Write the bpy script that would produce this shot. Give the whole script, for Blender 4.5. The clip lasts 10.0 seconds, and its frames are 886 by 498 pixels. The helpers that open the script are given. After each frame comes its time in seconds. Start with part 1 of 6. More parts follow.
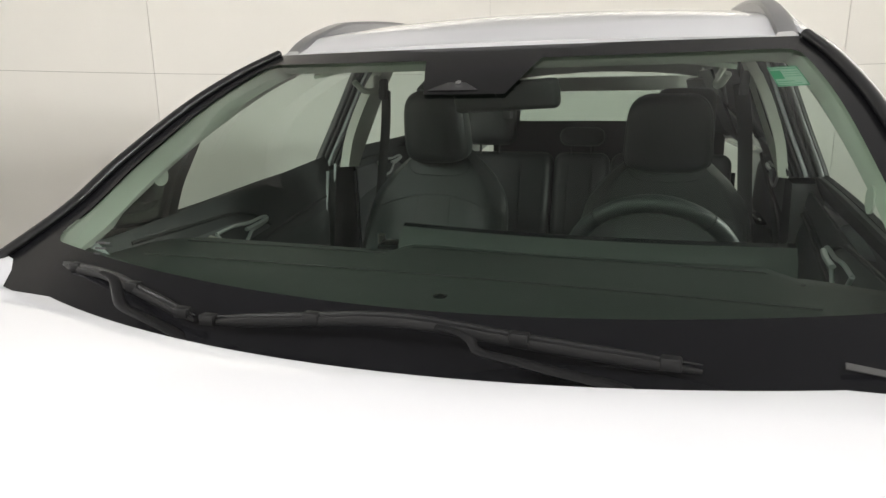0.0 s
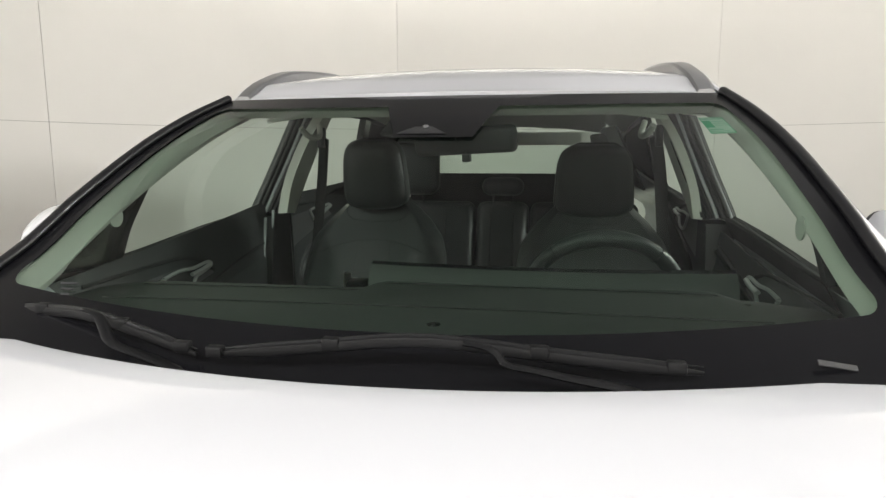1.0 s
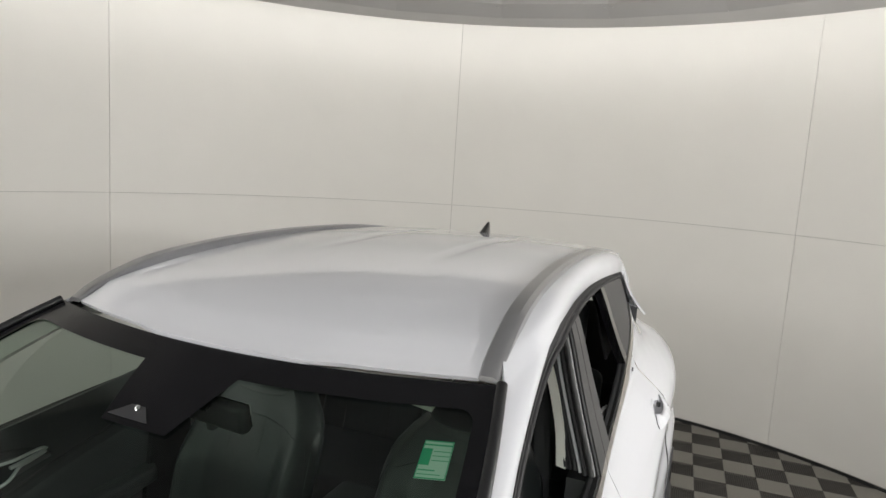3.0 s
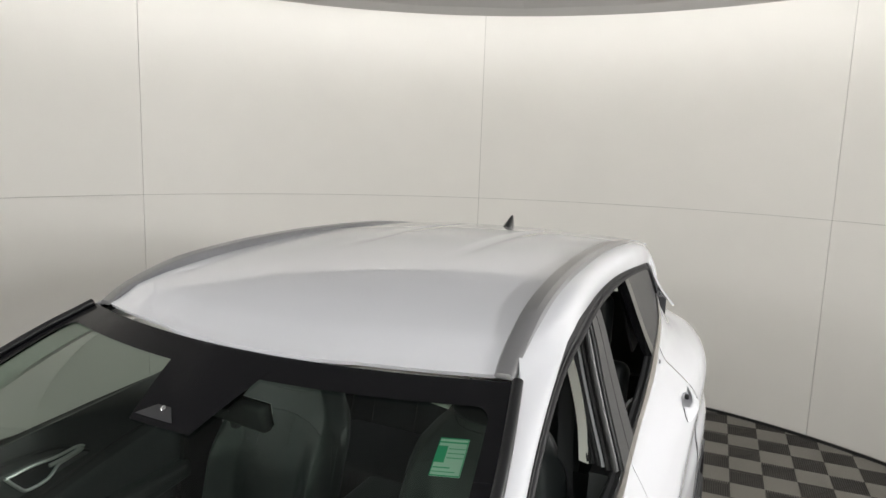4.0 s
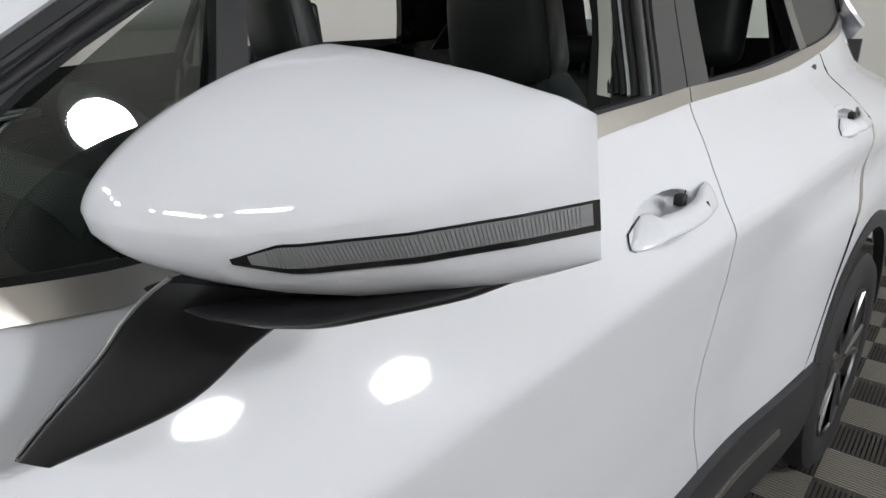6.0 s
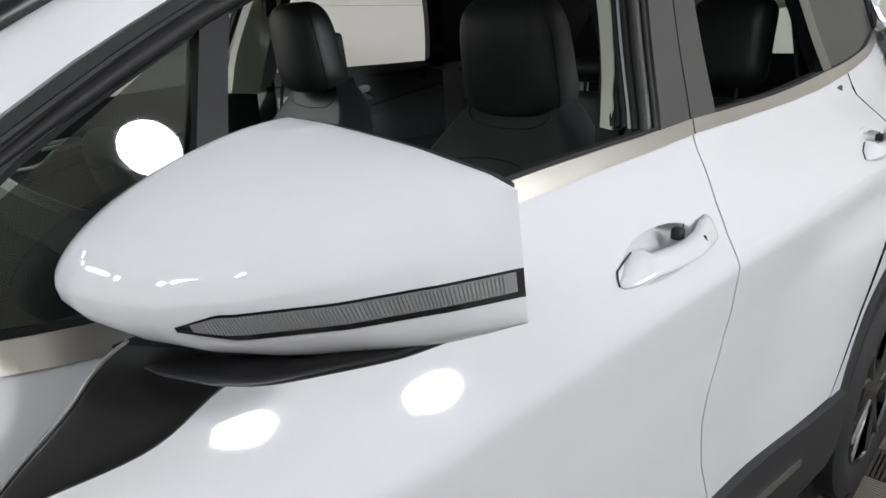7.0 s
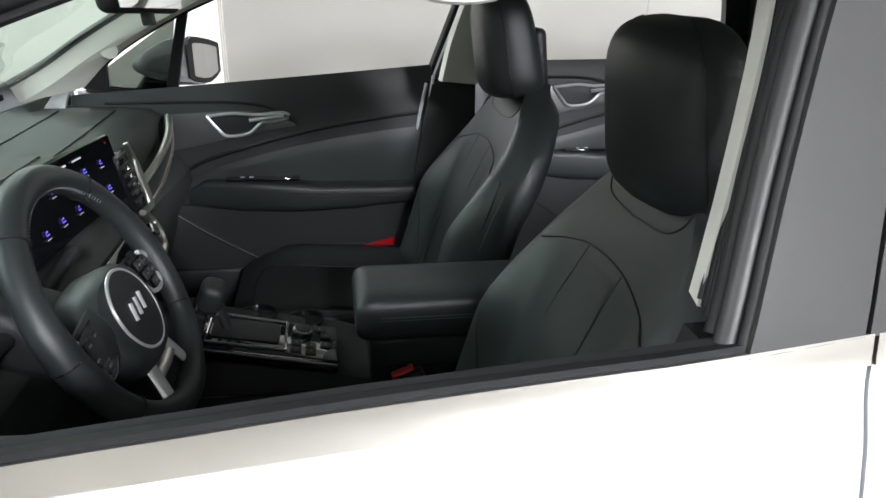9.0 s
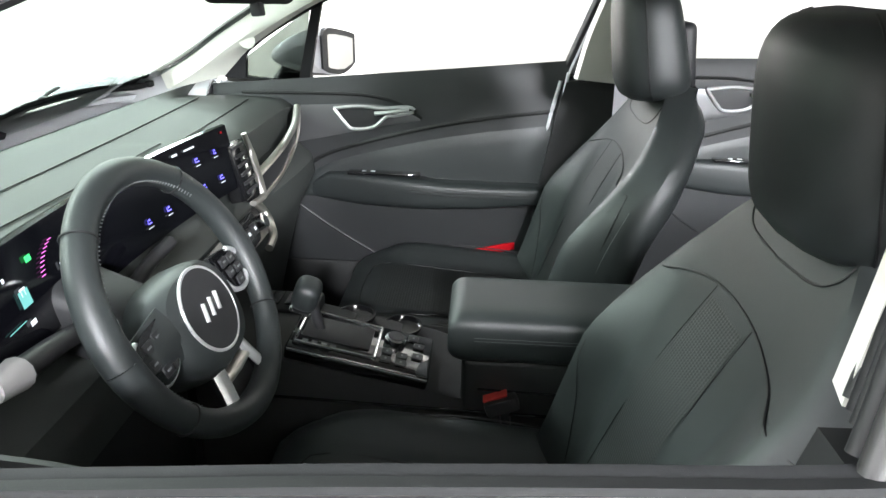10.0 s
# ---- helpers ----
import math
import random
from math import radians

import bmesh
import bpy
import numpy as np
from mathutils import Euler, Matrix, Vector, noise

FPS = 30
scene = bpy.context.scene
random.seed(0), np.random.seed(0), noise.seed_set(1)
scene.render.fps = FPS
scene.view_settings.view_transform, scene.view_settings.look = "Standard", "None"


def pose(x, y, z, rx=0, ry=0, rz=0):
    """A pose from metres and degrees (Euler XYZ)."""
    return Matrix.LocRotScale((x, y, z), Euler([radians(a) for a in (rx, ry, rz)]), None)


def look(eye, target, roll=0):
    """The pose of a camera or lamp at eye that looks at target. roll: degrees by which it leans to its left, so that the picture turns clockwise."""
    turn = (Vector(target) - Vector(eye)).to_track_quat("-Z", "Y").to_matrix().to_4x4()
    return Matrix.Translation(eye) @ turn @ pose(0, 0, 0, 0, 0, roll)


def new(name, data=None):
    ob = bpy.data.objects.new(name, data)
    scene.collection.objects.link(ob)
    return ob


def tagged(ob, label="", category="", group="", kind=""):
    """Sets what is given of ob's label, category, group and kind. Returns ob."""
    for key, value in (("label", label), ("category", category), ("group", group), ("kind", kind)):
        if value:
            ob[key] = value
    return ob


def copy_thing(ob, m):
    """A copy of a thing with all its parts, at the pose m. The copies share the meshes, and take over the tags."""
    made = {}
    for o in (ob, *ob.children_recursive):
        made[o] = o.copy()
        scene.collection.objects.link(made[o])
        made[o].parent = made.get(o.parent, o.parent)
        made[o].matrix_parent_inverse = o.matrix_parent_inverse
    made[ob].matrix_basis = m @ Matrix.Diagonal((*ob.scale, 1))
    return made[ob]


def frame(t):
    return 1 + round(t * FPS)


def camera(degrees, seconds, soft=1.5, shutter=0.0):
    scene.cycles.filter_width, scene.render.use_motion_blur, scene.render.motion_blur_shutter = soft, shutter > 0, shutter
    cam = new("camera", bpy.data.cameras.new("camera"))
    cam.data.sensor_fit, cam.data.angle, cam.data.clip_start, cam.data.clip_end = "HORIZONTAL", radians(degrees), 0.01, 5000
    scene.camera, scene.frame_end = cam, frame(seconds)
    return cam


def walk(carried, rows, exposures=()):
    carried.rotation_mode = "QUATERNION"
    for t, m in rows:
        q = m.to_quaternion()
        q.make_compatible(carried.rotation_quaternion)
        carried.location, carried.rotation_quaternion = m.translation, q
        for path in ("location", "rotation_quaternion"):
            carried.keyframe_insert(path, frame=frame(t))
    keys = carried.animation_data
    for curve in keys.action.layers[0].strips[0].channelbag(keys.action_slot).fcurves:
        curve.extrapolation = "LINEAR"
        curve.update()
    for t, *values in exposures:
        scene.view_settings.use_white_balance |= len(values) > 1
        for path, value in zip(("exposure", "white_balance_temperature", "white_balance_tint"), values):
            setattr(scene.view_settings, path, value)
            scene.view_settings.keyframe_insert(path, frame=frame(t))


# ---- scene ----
cam = camera(69.0, 10.0)
PATH = [
    (0, (0.38, 0.48, 1.458), (-0.267, 2.315, 0.994), -0.8),
    (0.5, (0.249, 0.395, 1.448), (-0.145, 2.322, 1.083), -0.9),
    (1, (0.241, 0.387, 1.428), (-0.095, 2.336, 1.132), -0.1),
    (1.5, (0.316, 0.432, 1.542), (-0.03, 2.381, 1.26), -0.6),
    (2, (0.653, 0.648, 1.81), (0.156, 2.571, 1.573), -0.2),
    (2.5, (0.939, 0.818, 1.963), (0.242, 2.676, 1.717), 4.2),
    (4, (1.01, 0.856, 2.014), (0.167, 2.646, 1.723), 1.9),
    (4.5, (1.09, 0.878, 1.846), (0.246, 2.656, 1.487), 4.2),
    (5, (1.12, 1.11, 1.59), (0.308, 2.849, 1.029), 3.9),
    (5.5, (1.169, 1.375, 1.423), (0.178, 2.967, 0.727), 2.8),
    (6, (1.218, 1.496, 1.324), (-0.062, 2.892, 0.682), 0.2),
    (7.5, (1.285, 1.561, 1.406), (-0.121, 2.835, 0.773), -0.7),
    (8, (1.254, 1.741, 1.452), (-0.233, 2.889, 0.765), 0.2),
    (8.5, (1.203, 1.95, 1.482), (-0.468, 2.76, 0.739), 0.8),
    (9, (1.16, 2.144, 1.486), (-0.653, 2.488, 0.717), 2.0),
    (9.5, (1.072, 2.195, 1.477), (-0.764, 2.249, 0.685), 1.9),
    (10, (1.056, 2.22, 1.481), (-0.775, 2.129, 0.68), 1.5),
]
EXPOSURE = [(0, 0.9, 6850, 10), (0.5, 0.76, 6850, 10), (1.5, 0.8, 6750, 10), (2.0, 0.45, 6720, 10), (2.5, 0.38, 6700, 10), (4.0, 0.52, 6650, 10), (4.6, 0.64, 6500, 10), (5.0, 0.6, 6450, 10), (5.5, 0.42, 6400, 10), (6.0, 0.17, 6400, 10), (7.5, 0.26, 6350, 10), (8.0, 0.3, 6300, 10), (8.5, 0.42, 6300, 10), (9.0, 1.15, 6300, 10), (9.5, 2.5, 6350, 10), (10, 2.55, 6350, 10)]
walk(cam, [(t, look(eye, at, roll)) for t, eye, at, roll in PATH], EXPOSURE)

# ---- world and light ----
world = bpy.data.worlds.new("world")
scene.world = world
world.use_nodes = True
world.node_tree.nodes["Background"].inputs[0].default_value = (0.8, 0.85, 0.9, 1)
world.node_tree.nodes["Background"].inputs[1].default_value = 0.05

BOOTH_X, BOOTH_Y, BOOTH_R, BOOTH_H = 0.168, 2.90, 3.567, 3.20
FILL_STRENGTH = 64.0
WALL_LAMP_STRENGTH = 160.0
FILL_WASHER_STRENGTH = 11.0


# ---- materials ----
def material(name, colour, rough=0.5, metal=0.0, coat=0.0, grain=0.0, grain_size=200.0, bump=0.0, spec=0.5, mottled=0.0):
    """A principled material with two scales of variation in colour, roughness and relief."""
    mat = bpy.data.materials.new(name)
    mat.use_nodes = True
    nt = mat.node_tree
    b = nt.nodes["Principled BSDF"]
    b.inputs["Base Color"].default_value = (*colour, 1)
    b.inputs["Roughness"].default_value = rough
    b.inputs["Metallic"].default_value = metal
    b.inputs["Coat Weight"].default_value = coat
    b.inputs["Coat Roughness"].default_value = 0.05
    b.inputs["Specular IOR Level"].default_value = spec
    co = nt.nodes.new("ShaderNodeTexCoord")
    if mottled:
        big = nt.nodes.new("ShaderNodeTexNoise")
        big.inputs["Scale"].default_value = 3.0
        big.inputs["Detail"].default_value = 5
        nt.links.new(co.outputs["Object"], big.inputs["Vector"])
        mix = nt.nodes.new("ShaderNodeMix")
        mix.data_type = "RGBA"
        mix.inputs["A"].default_value = (*[c * (1 - mottled) for c in colour], 1)
        mix.inputs["B"].default_value = (*[min(1, c * (1 + mottled)) for c in colour], 1)
        nt.links.new(big.outputs["Fac"], mix.inputs["Factor"])
        nt.links.new(mix.outputs["Result"], b.inputs["Base Color"])
        rr = nt.nodes.new("ShaderNodeMapRange")
        rr.inputs["To Min"].default_value = max(0, rough - 0.06)
        rr.inputs["To Max"].default_value = min(1, rough + 0.06)
        nt.links.new(big.outputs["Fac"], rr.inputs["Value"])
        nt.links.new(rr.outputs["Result"], b.inputs["Roughness"])
    if bump:
        fine = nt.nodes.new("ShaderNodeTexNoise" if grain == 0 else "ShaderNodeTexVoronoi")
        fine.inputs["Scale"].default_value = grain_size
        nt.links.new(co.outputs["Object"], fine.inputs["Vector"])
        bm_ = nt.nodes.new("ShaderNodeBump")
        bm_.inputs["Strength"].default_value = bump
        bm_.inputs["Distance"].default_value = 0.002
        nt.links.new(fine.outputs[0], bm_.inputs["Height"])
        nt.links.new(bm_.outputs["Normal"], b.inputs["Normal"])
    return mat


def glass(name, tint, gloss=0.02):
    """A thin tinted pane: clear, tinted light through, and a Fresnel gloss."""
    mat = bpy.data.materials.new(name)
    mat.use_nodes = True
    nt = mat.node_tree
    nt.nodes.remove(nt.nodes["Principled BSDF"])
    tr = nt.nodes.new("ShaderNodeBsdfTransparent")
    tr.inputs["Color"].default_value = (*tint, 1)
    gl = nt.nodes.new("ShaderNodeBsdfGlossy")
    gl.inputs["Roughness"].default_value = gloss
    lw = nt.nodes.new("ShaderNodeLayerWeight")
    lw.inputs["Blend"].default_value = 0.5
    power = nt.nodes.new("ShaderNodeMath")
    power.operation = "POWER"
    power.inputs[1].default_value = 5.0
    fr = nt.nodes.new("ShaderNodeMath")
    fr.operation = "MULTIPLY_ADD"
    fr.inputs[1].default_value = 0.92
    fr.inputs[2].default_value = 0.045
    mix = nt.nodes.new("ShaderNodeMixShader")
    nt.links.new(lw.outputs["Facing"], power.inputs[0])
    nt.links.new(power.outputs[0], fr.inputs[0])
    nt.links.new(fr.outputs[0], mix.inputs[0])
    nt.links.new(tr.outputs[0], mix.inputs[1])
    nt.links.new(gl.outputs[0], mix.inputs[2])
    nt.links.new(mix.outputs[0], nt.nodes["Material Output"].inputs["Surface"])
    return mat


def glow(name, colour, strength):
    mat = bpy.data.materials.new(name)
    mat.use_nodes = True
    b = mat.node_tree.nodes["Principled BSDF"]
    b.inputs["Base Color"].default_value = (*colour, 1)
    b.inputs["Emission Color"].default_value = (*colour, 1)
    b.inputs["Emission Strength"].default_value = strength
    return mat


PAINT = material("white_paint", (0.62, 0.625, 0.65), 0.6, coat=1.0, spec=0.15, mottled=0.01)
WIPER = material("wiper_black", (0.008, 0.008, 0.0085), 0.5, spec=0.2, mottled=0.1)
BEZEL = material("satin_silver", (0.80, 0.80, 0.81), 0.34, metal=0.7)
BLACK_GLOSS = material("gloss_black", (0.008, 0.008, 0.009), 0.12, coat=0.5)
FRIT = material("black_frit", (0.006, 0.006, 0.007), 0.2, spec=0.2)
FRAME = material("frame_black", (0.014, 0.014, 0.015), 0.55, spec=0.25, bump=0.1, grain_size=900, mottled=0.08)
BLACK_PLASTIC = material("black_plastic", (0.022, 0.022, 0.024), 0.5, bump=0.15, grain_size=600, mottled=0.1)
RUBBER = material("rubber", (0.014, 0.014, 0.015), 0.6, bump=0.1, mottled=0.1)
PILLAR = material("pillar_film", (0.038, 0.037, 0.037), 0.45, bump=0.1, grain_size=900)
SATIN = material("satin_metal", (0.60, 0.58, 0.54), 0.30, metal=1.0, mottled=0.03)
CHROME = material("chrome", (0.75, 0.75, 0.77), 0.12, metal=1.0)
RAIL = material("satin_rail", (0.36, 0.36, 0.365), 0.32, metal=0.8, mottled=0.03)
LEATHER = material("black_leather", (0.024, 0.028, 0.0285), 0.45, grain=1, grain_size=1300, bump=0.10, mottled=0.12)
SOFT = material("soft_dash", (0.048, 0.053, 0.050), 0.6, grain=1, grain_size=1300, bump=0.12, mottled=0.1)
HEADLINER = material("cream_headliner", (0.76, 0.75, 0.69), 0.9, bump=0.3, grain_size=900, mottled=0.04)
CARPET = material("carpet", (0.012, 0.012, 0.013), 0.95, bump=0.6, grain_size=900, mottled=0.2)
WALL = material("wall_panel", (0.77, 0.748, 0.70), 0.5, bump=0.03, grain_size=40, mottled=0.03)
info = WALL.node_tree.nodes.new("ShaderNodeObjectInfo")
tone = WALL.node_tree.nodes.new("ShaderNodeMapRange")
tone.inputs["To Min"].default_value = 0.955
tone.inputs["To Max"].default_value = 1.01
tint = WALL.node_tree.nodes.new("ShaderNodeVectorMath")
tint.operation = "SCALE"
WALL.node_tree.links.new(info.outputs["Random"], tone.inputs["Value"])
WALL.node_tree.links.new(WALL.node_tree.nodes["Mix"].outputs["Result"], tint.inputs[0])
WALL.node_tree.links.new(tone.outputs["Result"], tint.inputs["Scale"])
WALL.node_tree.links.new(tint.outputs["Vector"], WALL.node_tree.nodes["Principled BSDF"].inputs["Base Color"])
SEAM = material("wall_joint", (0.30, 0.28, 0.25), 0.7, mottled=0.1)
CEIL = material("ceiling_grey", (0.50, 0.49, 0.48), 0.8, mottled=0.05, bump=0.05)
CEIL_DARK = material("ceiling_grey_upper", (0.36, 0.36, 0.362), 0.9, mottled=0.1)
BASE = material("black_base", (0.015, 0.015, 0.015), 0.6, mottled=0.1)
RED = material("red_reflector", (0.75, 0.01, 0.02), 0.25, coat=0.8)
RED_BUCKLE = material("red_button", (0.55, 0.04, 0.03), 0.45)
STICK_GREEN = material("sticker_green", (0.03, 0.42, 0.22), 0.5)
STICK_WHITE = material("sticker_white", (0.62, 0.80, 0.70), 0.5)
WS_GLASS = glass("windshield_glass", (0.49, 0.58, 0.52))
SIDE_GLASS = glass("side_glass", (0.80, 0.86, 0.83))
DARK_GLASS = glass("privacy_glass", (0.35, 0.38, 0.36))
MIRROR = material("mirror_silver", (0.85, 0.85, 0.86), 0.02, metal=1.0)
TYRE = material("tyre_rubber", (0.016, 0.016, 0.017), 0.75, bump=0.3, mottled=0.15)
ALLOY = material("machined_alloy", (0.24, 0.24, 0.245), 0.32, metal=1.0)
SLOT_PAD = material("slot_pad", (0.019, 0.0195, 0.0205), 0.65, spec=0.2, bump=0.1, grain_size=900, mottled=0.08)
MIRROR_BLACK = material("satin_black", (0.010, 0.010, 0.011), 0.36, bump=0.06, grain_size=1200, mottled=0.1)
LENS = material("lamp_lens", (0.20, 0.20, 0.205), 0.12, coat=1.0, mottled=0.1)


# ---- mesh helpers ----
def part(name, bm, mat, parent=None, label="", smooth=True):
    me = bpy.data.meshes.new(name)
    bmesh.ops.recalc_face_normals(bm, faces=bm.faces) if bm.faces else None
    for f in bm.faces:
        f.smooth = smooth
    bm.to_mesh(me)
    bm.free()
    me.materials.append(mat)
    if smooth:
        me.set_sharp_from_angle(angle=radians(38))
    ob = new(name, me)
    ob.parent = parent
    if label:
        ob["label"] = label
    return ob


def empty(name, at=(0, 0, 0), parent=None, label=""):
    ob = new(name)
    ob.location = at
    ob.parent = parent
    if parent:
        ob.matrix_parent_inverse = Matrix.Translation(-Vector(parent.matrix_world.translation))
    if label:
        ob["label"] = label
    return ob


def curve(pts, n=24):
    """Catmull-Rom through pts, resampled to n points of even spacing."""
    p = [Vector(q) for q in pts]
    if len(p) == 2:
        return [p[0].lerp(p[1], i / (n - 1)) for i in range(n)]
    p = [p[0] * 2 - p[1]] + p + [p[-1] * 2 - p[-2]]
    dense = []
    for i in range(1, len(p) - 2):
        for k in range(16):
            t = k / 16
            a, b, c, d = p[i - 1:i + 3]
            dense.append(0.5 * ((2 * b) + (c - a) * t + (2 * a - 5 * b + 4 * c - d) * t * t + (3 * b - a - 3 * c + d) * t ** 3))
    dense.append(p[-2])
    s = [0.0]
    for a, b in zip(dense, dense[1:]):
        s.append(s[-1] + (b - a).length)
    out = []
    j = 0
    for i in range(n):
        want = s[-1] * i / (n - 1)
        while j < len(s) - 2 and s[j + 1] < want:
            j += 1
        f = (want - s[j]) / max(1e-9, s[j + 1] - s[j])
        out.append(dense[j].lerp(dense[j + 1], min(1, f)))
    return out


def sheet(rows, thick=0.0, close_u=False, close_v=False):
    """A mesh from rows of points; thick gives it depth against its normal."""
    bm = bmesh.new()
    vs = [[bm.verts.new(p) for p in r] for r in rows]
    nr, nc = len(rows), len(rows[0])
    for i in range(nr - (0 if close_v else 1)):
        for j in range(nc - (0 if close_u else 1)):
            q = (vs[i][j], vs[i][(j + 1) % nc], vs[(i + 1) % nr][(j + 1) % nc], vs[(i + 1) % nr][j])
            try:
                bm.faces.new(q)
            except ValueError:
                pass
    if thick:
        bm.normal_update()
        bmesh.ops.solidify(bm, geom=bm.faces[:], thickness=thick)
    return bm


def ruled(a, b, m=6, bulge=None):
    """Rows between two point lists; bulge(s) moves the points along bulge's vector."""
    rows = []
    for k in range(m + 1):
        s = k / m
        row = [p.lerp(q, s) for p, q in zip(a, b)]
        if bulge:
            row = [p + bulge(s) for p in row]
        rows.append(row)
    return rows


def loft(rings, cap=True):
    bm = sheet(rings, close_u=True)
    if cap:
        bm.verts.ensure_lookup_table()
        n = len(rings[0])
        bm.faces.new(bm.verts[:n])
        bm.faces.new(bm.verts[-n:])
    return bm


def tube(pts, radius, sides=8, flat=1.0, up=(0, 0, 1), cap=True):
    """A round or flattened bar along pts; radius may be a function of 0..1."""
    pts = [Vector(p) for p in pts]
    rings = []
    for i, p in enumerate(pts):
        d = (pts[min(i + 1, len(pts) - 1)] - pts[max(i - 1, 0)]).normalized()
        a = d.cross(Vector(up))
        a = a.normalized() if a.length > 1e-4 else d.orthogonal().normalized()
        b = a.cross(d).normalized()
        r = radius(i / (len(pts) - 1)) if callable(radius) else radius
        rings.append([p + a * r * math.cos(k * 2 * math.pi / sides) + b * r * flat * math.sin(k * 2 * math.pi / sides) for k in range(sides)])
    return loft(rings, cap)


def box(x0, x1, y0, y1, z0, z1, bevel=0.0, seg=2, m=None):
    bm = bmesh.new()
    bmesh.ops.create_cube(bm, size=1)
    for v in bm.verts:
        v.co = Vector((x0 + (v.co.x + 0.5) * (x1 - x0), y0 + (v.co.y + 0.5) * (y1 - y0), z0 + (v.co.z + 0.5) * (z1 - z0)))
    if bevel:
        bmesh.ops.bevel(bm, geom=bm.edges[:], offset=bevel, segments=seg, affect="EDGES", profile=0.5)
    if m:
        bm.transform(m)
    return bm


def lathe(profile, n=48, m=None):
    """Turns (radius, height) pairs about z."""
    rings = [[Vector((r * math.cos(2 * math.pi * k / n), r * math.sin(2 * math.pi * k / n), h)) for k in range(n)] for r, h in profile]
    bm = loft(rings, cap=True)
    if m:
        bm.transform(m)
    return bm


def join(a, b):
    """Adds bmesh b to bmesh a."""
    me = bpy.data.meshes.new("tmp")
    b.to_mesh(me)
    b.free()
    a.from_mesh(me)
    bpy.data.meshes.remove(me)
    return a


def sup(a, e):
    c = math.cos(a)
    return math.copysign(abs(c) ** e, c)


def sups(a, e):
    c = math.sin(a)
    return math.copysign(abs(c) ** e, c)


def lerp_table(t, table):
    if t <= table[0][0]:
        return table[0][1]
    for (a, va), (b, vb) in zip(table, table[1:]):
        if t <= b:
            f = (t - a) / (b - a)
            return va + (vb - va) * f
    return table[-1][1]


def smooth_step(t):
    t = max(0.0, min(1.0, t))
    return t * t * (3 - 2 * t)


# ---- the booth ----
def booth_point(deg, z, r=BOOTH_R):
    a = radians(deg)
    return Vector((BOOTH_X + r * math.sin(a), BOOTH_Y + r * math.cos(a), z))


PANEL_STEP, PANEL_START, PANEL_SEAM_Z = 45.0, 22.9, 1.637


OPEN_FROM, OPEN_TO = PANEL_START + PANEL_STEP * 2, PANEL_START + PANEL_STEP * 5


def build_booth():
    bm = bmesh.new()
    bmesh.ops.create_circle(bm, cap_ends=True, segments=128, radius=7.2)
    bmesh.ops.translate(bm, verts=bm.verts, vec=(BOOTH_X, BOOTH_Y - 1.0, -0.020))
    tagged(part("floor", bm, GROOVE), "dark sub-floor beneath the ribbed tiles", "floor", kind="structure")
    round_degs = np.linspace(OPEN_TO - 360, OPEN_FROM, 110)
    wall = part("wall_round", sheet([[booth_point(d, z, BOOTH_R + 0.02) for d in round_degs] for z in (-0.012, BOOTH_H)], 0.1), SEAM)
    tagged(wall, "curved cream-white panelled wall of the photo booth", "wall", kind="structure")
    g = 0.045
    for k in range(5):
        for z0, z1 in ((0.022, PANEL_SEAM_Z - 0.0015), (PANEL_SEAM_Z + 0.0015, BOOTH_H + 0.02)):
            d0, d1 = PANEL_START + PANEL_STEP * (k - 3) + g / 2, PANEL_START + PANEL_STEP * (k - 2) - g / 2
            n = 24
            lip = BOOTH_R + random.uniform(0.0, 0.004)
            rows = [[booth_point(d0 + (d1 - d0) * j / n, z, lip) for j in range(n + 1)] for z in (z0, (z0 * 2 + z1) / 3, (z0 + 2 * z1) / 3, z1)]
            part("panel", sheet(rows, 0.012), WALL, wall)
    # plain unseen walls, added to close a bay in front that holds the lamps
    ends = [booth_point(OPEN_FROM, 0, BOOTH_R + 0.06), Vector((4.75, 1.45, 0)), Vector((4.75, -3.3, 0)), Vector((-4.45, -3.3, 0)), Vector((-4.45, 1.55, 0)), booth_point(OPEN_TO, 0, BOOTH_R + 0.06)]
    tagged(part("wall_front", sheet([[Vector((p.x, p.y, z)) for p in ends] for z in (-0.012, BOOTH_H)], 0.1), WALL, smooth=False), "unseen cream-white walls added to close a bay before the booth", "wall", kind="structure")
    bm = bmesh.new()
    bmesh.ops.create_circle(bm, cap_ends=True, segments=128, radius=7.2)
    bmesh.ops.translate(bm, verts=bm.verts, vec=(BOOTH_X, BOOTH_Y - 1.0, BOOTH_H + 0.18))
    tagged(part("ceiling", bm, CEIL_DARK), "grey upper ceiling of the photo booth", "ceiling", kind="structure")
    ring = [[booth_point(d, z, r) for d in round_degs] for r, z in ((BOOTH_R + 0.1, BOOTH_H), (2.15, BOOTH_H), (2.15, BOOTH_H + 0.18))]
    tagged(part("soffit", sheet(ring), CEIL), "plain grey soffit ring along the top of the wall", "ceiling", kind="structure")
    bm = sheet([[booth_point(d, z, BOOTH_R - 0.012) for d in round_degs] for z in (-0.01, 0.022)])
    tagged(part("baseboard", bm, BASE), "thin black strip at the foot of the wall", "baseboard", kind="structure")


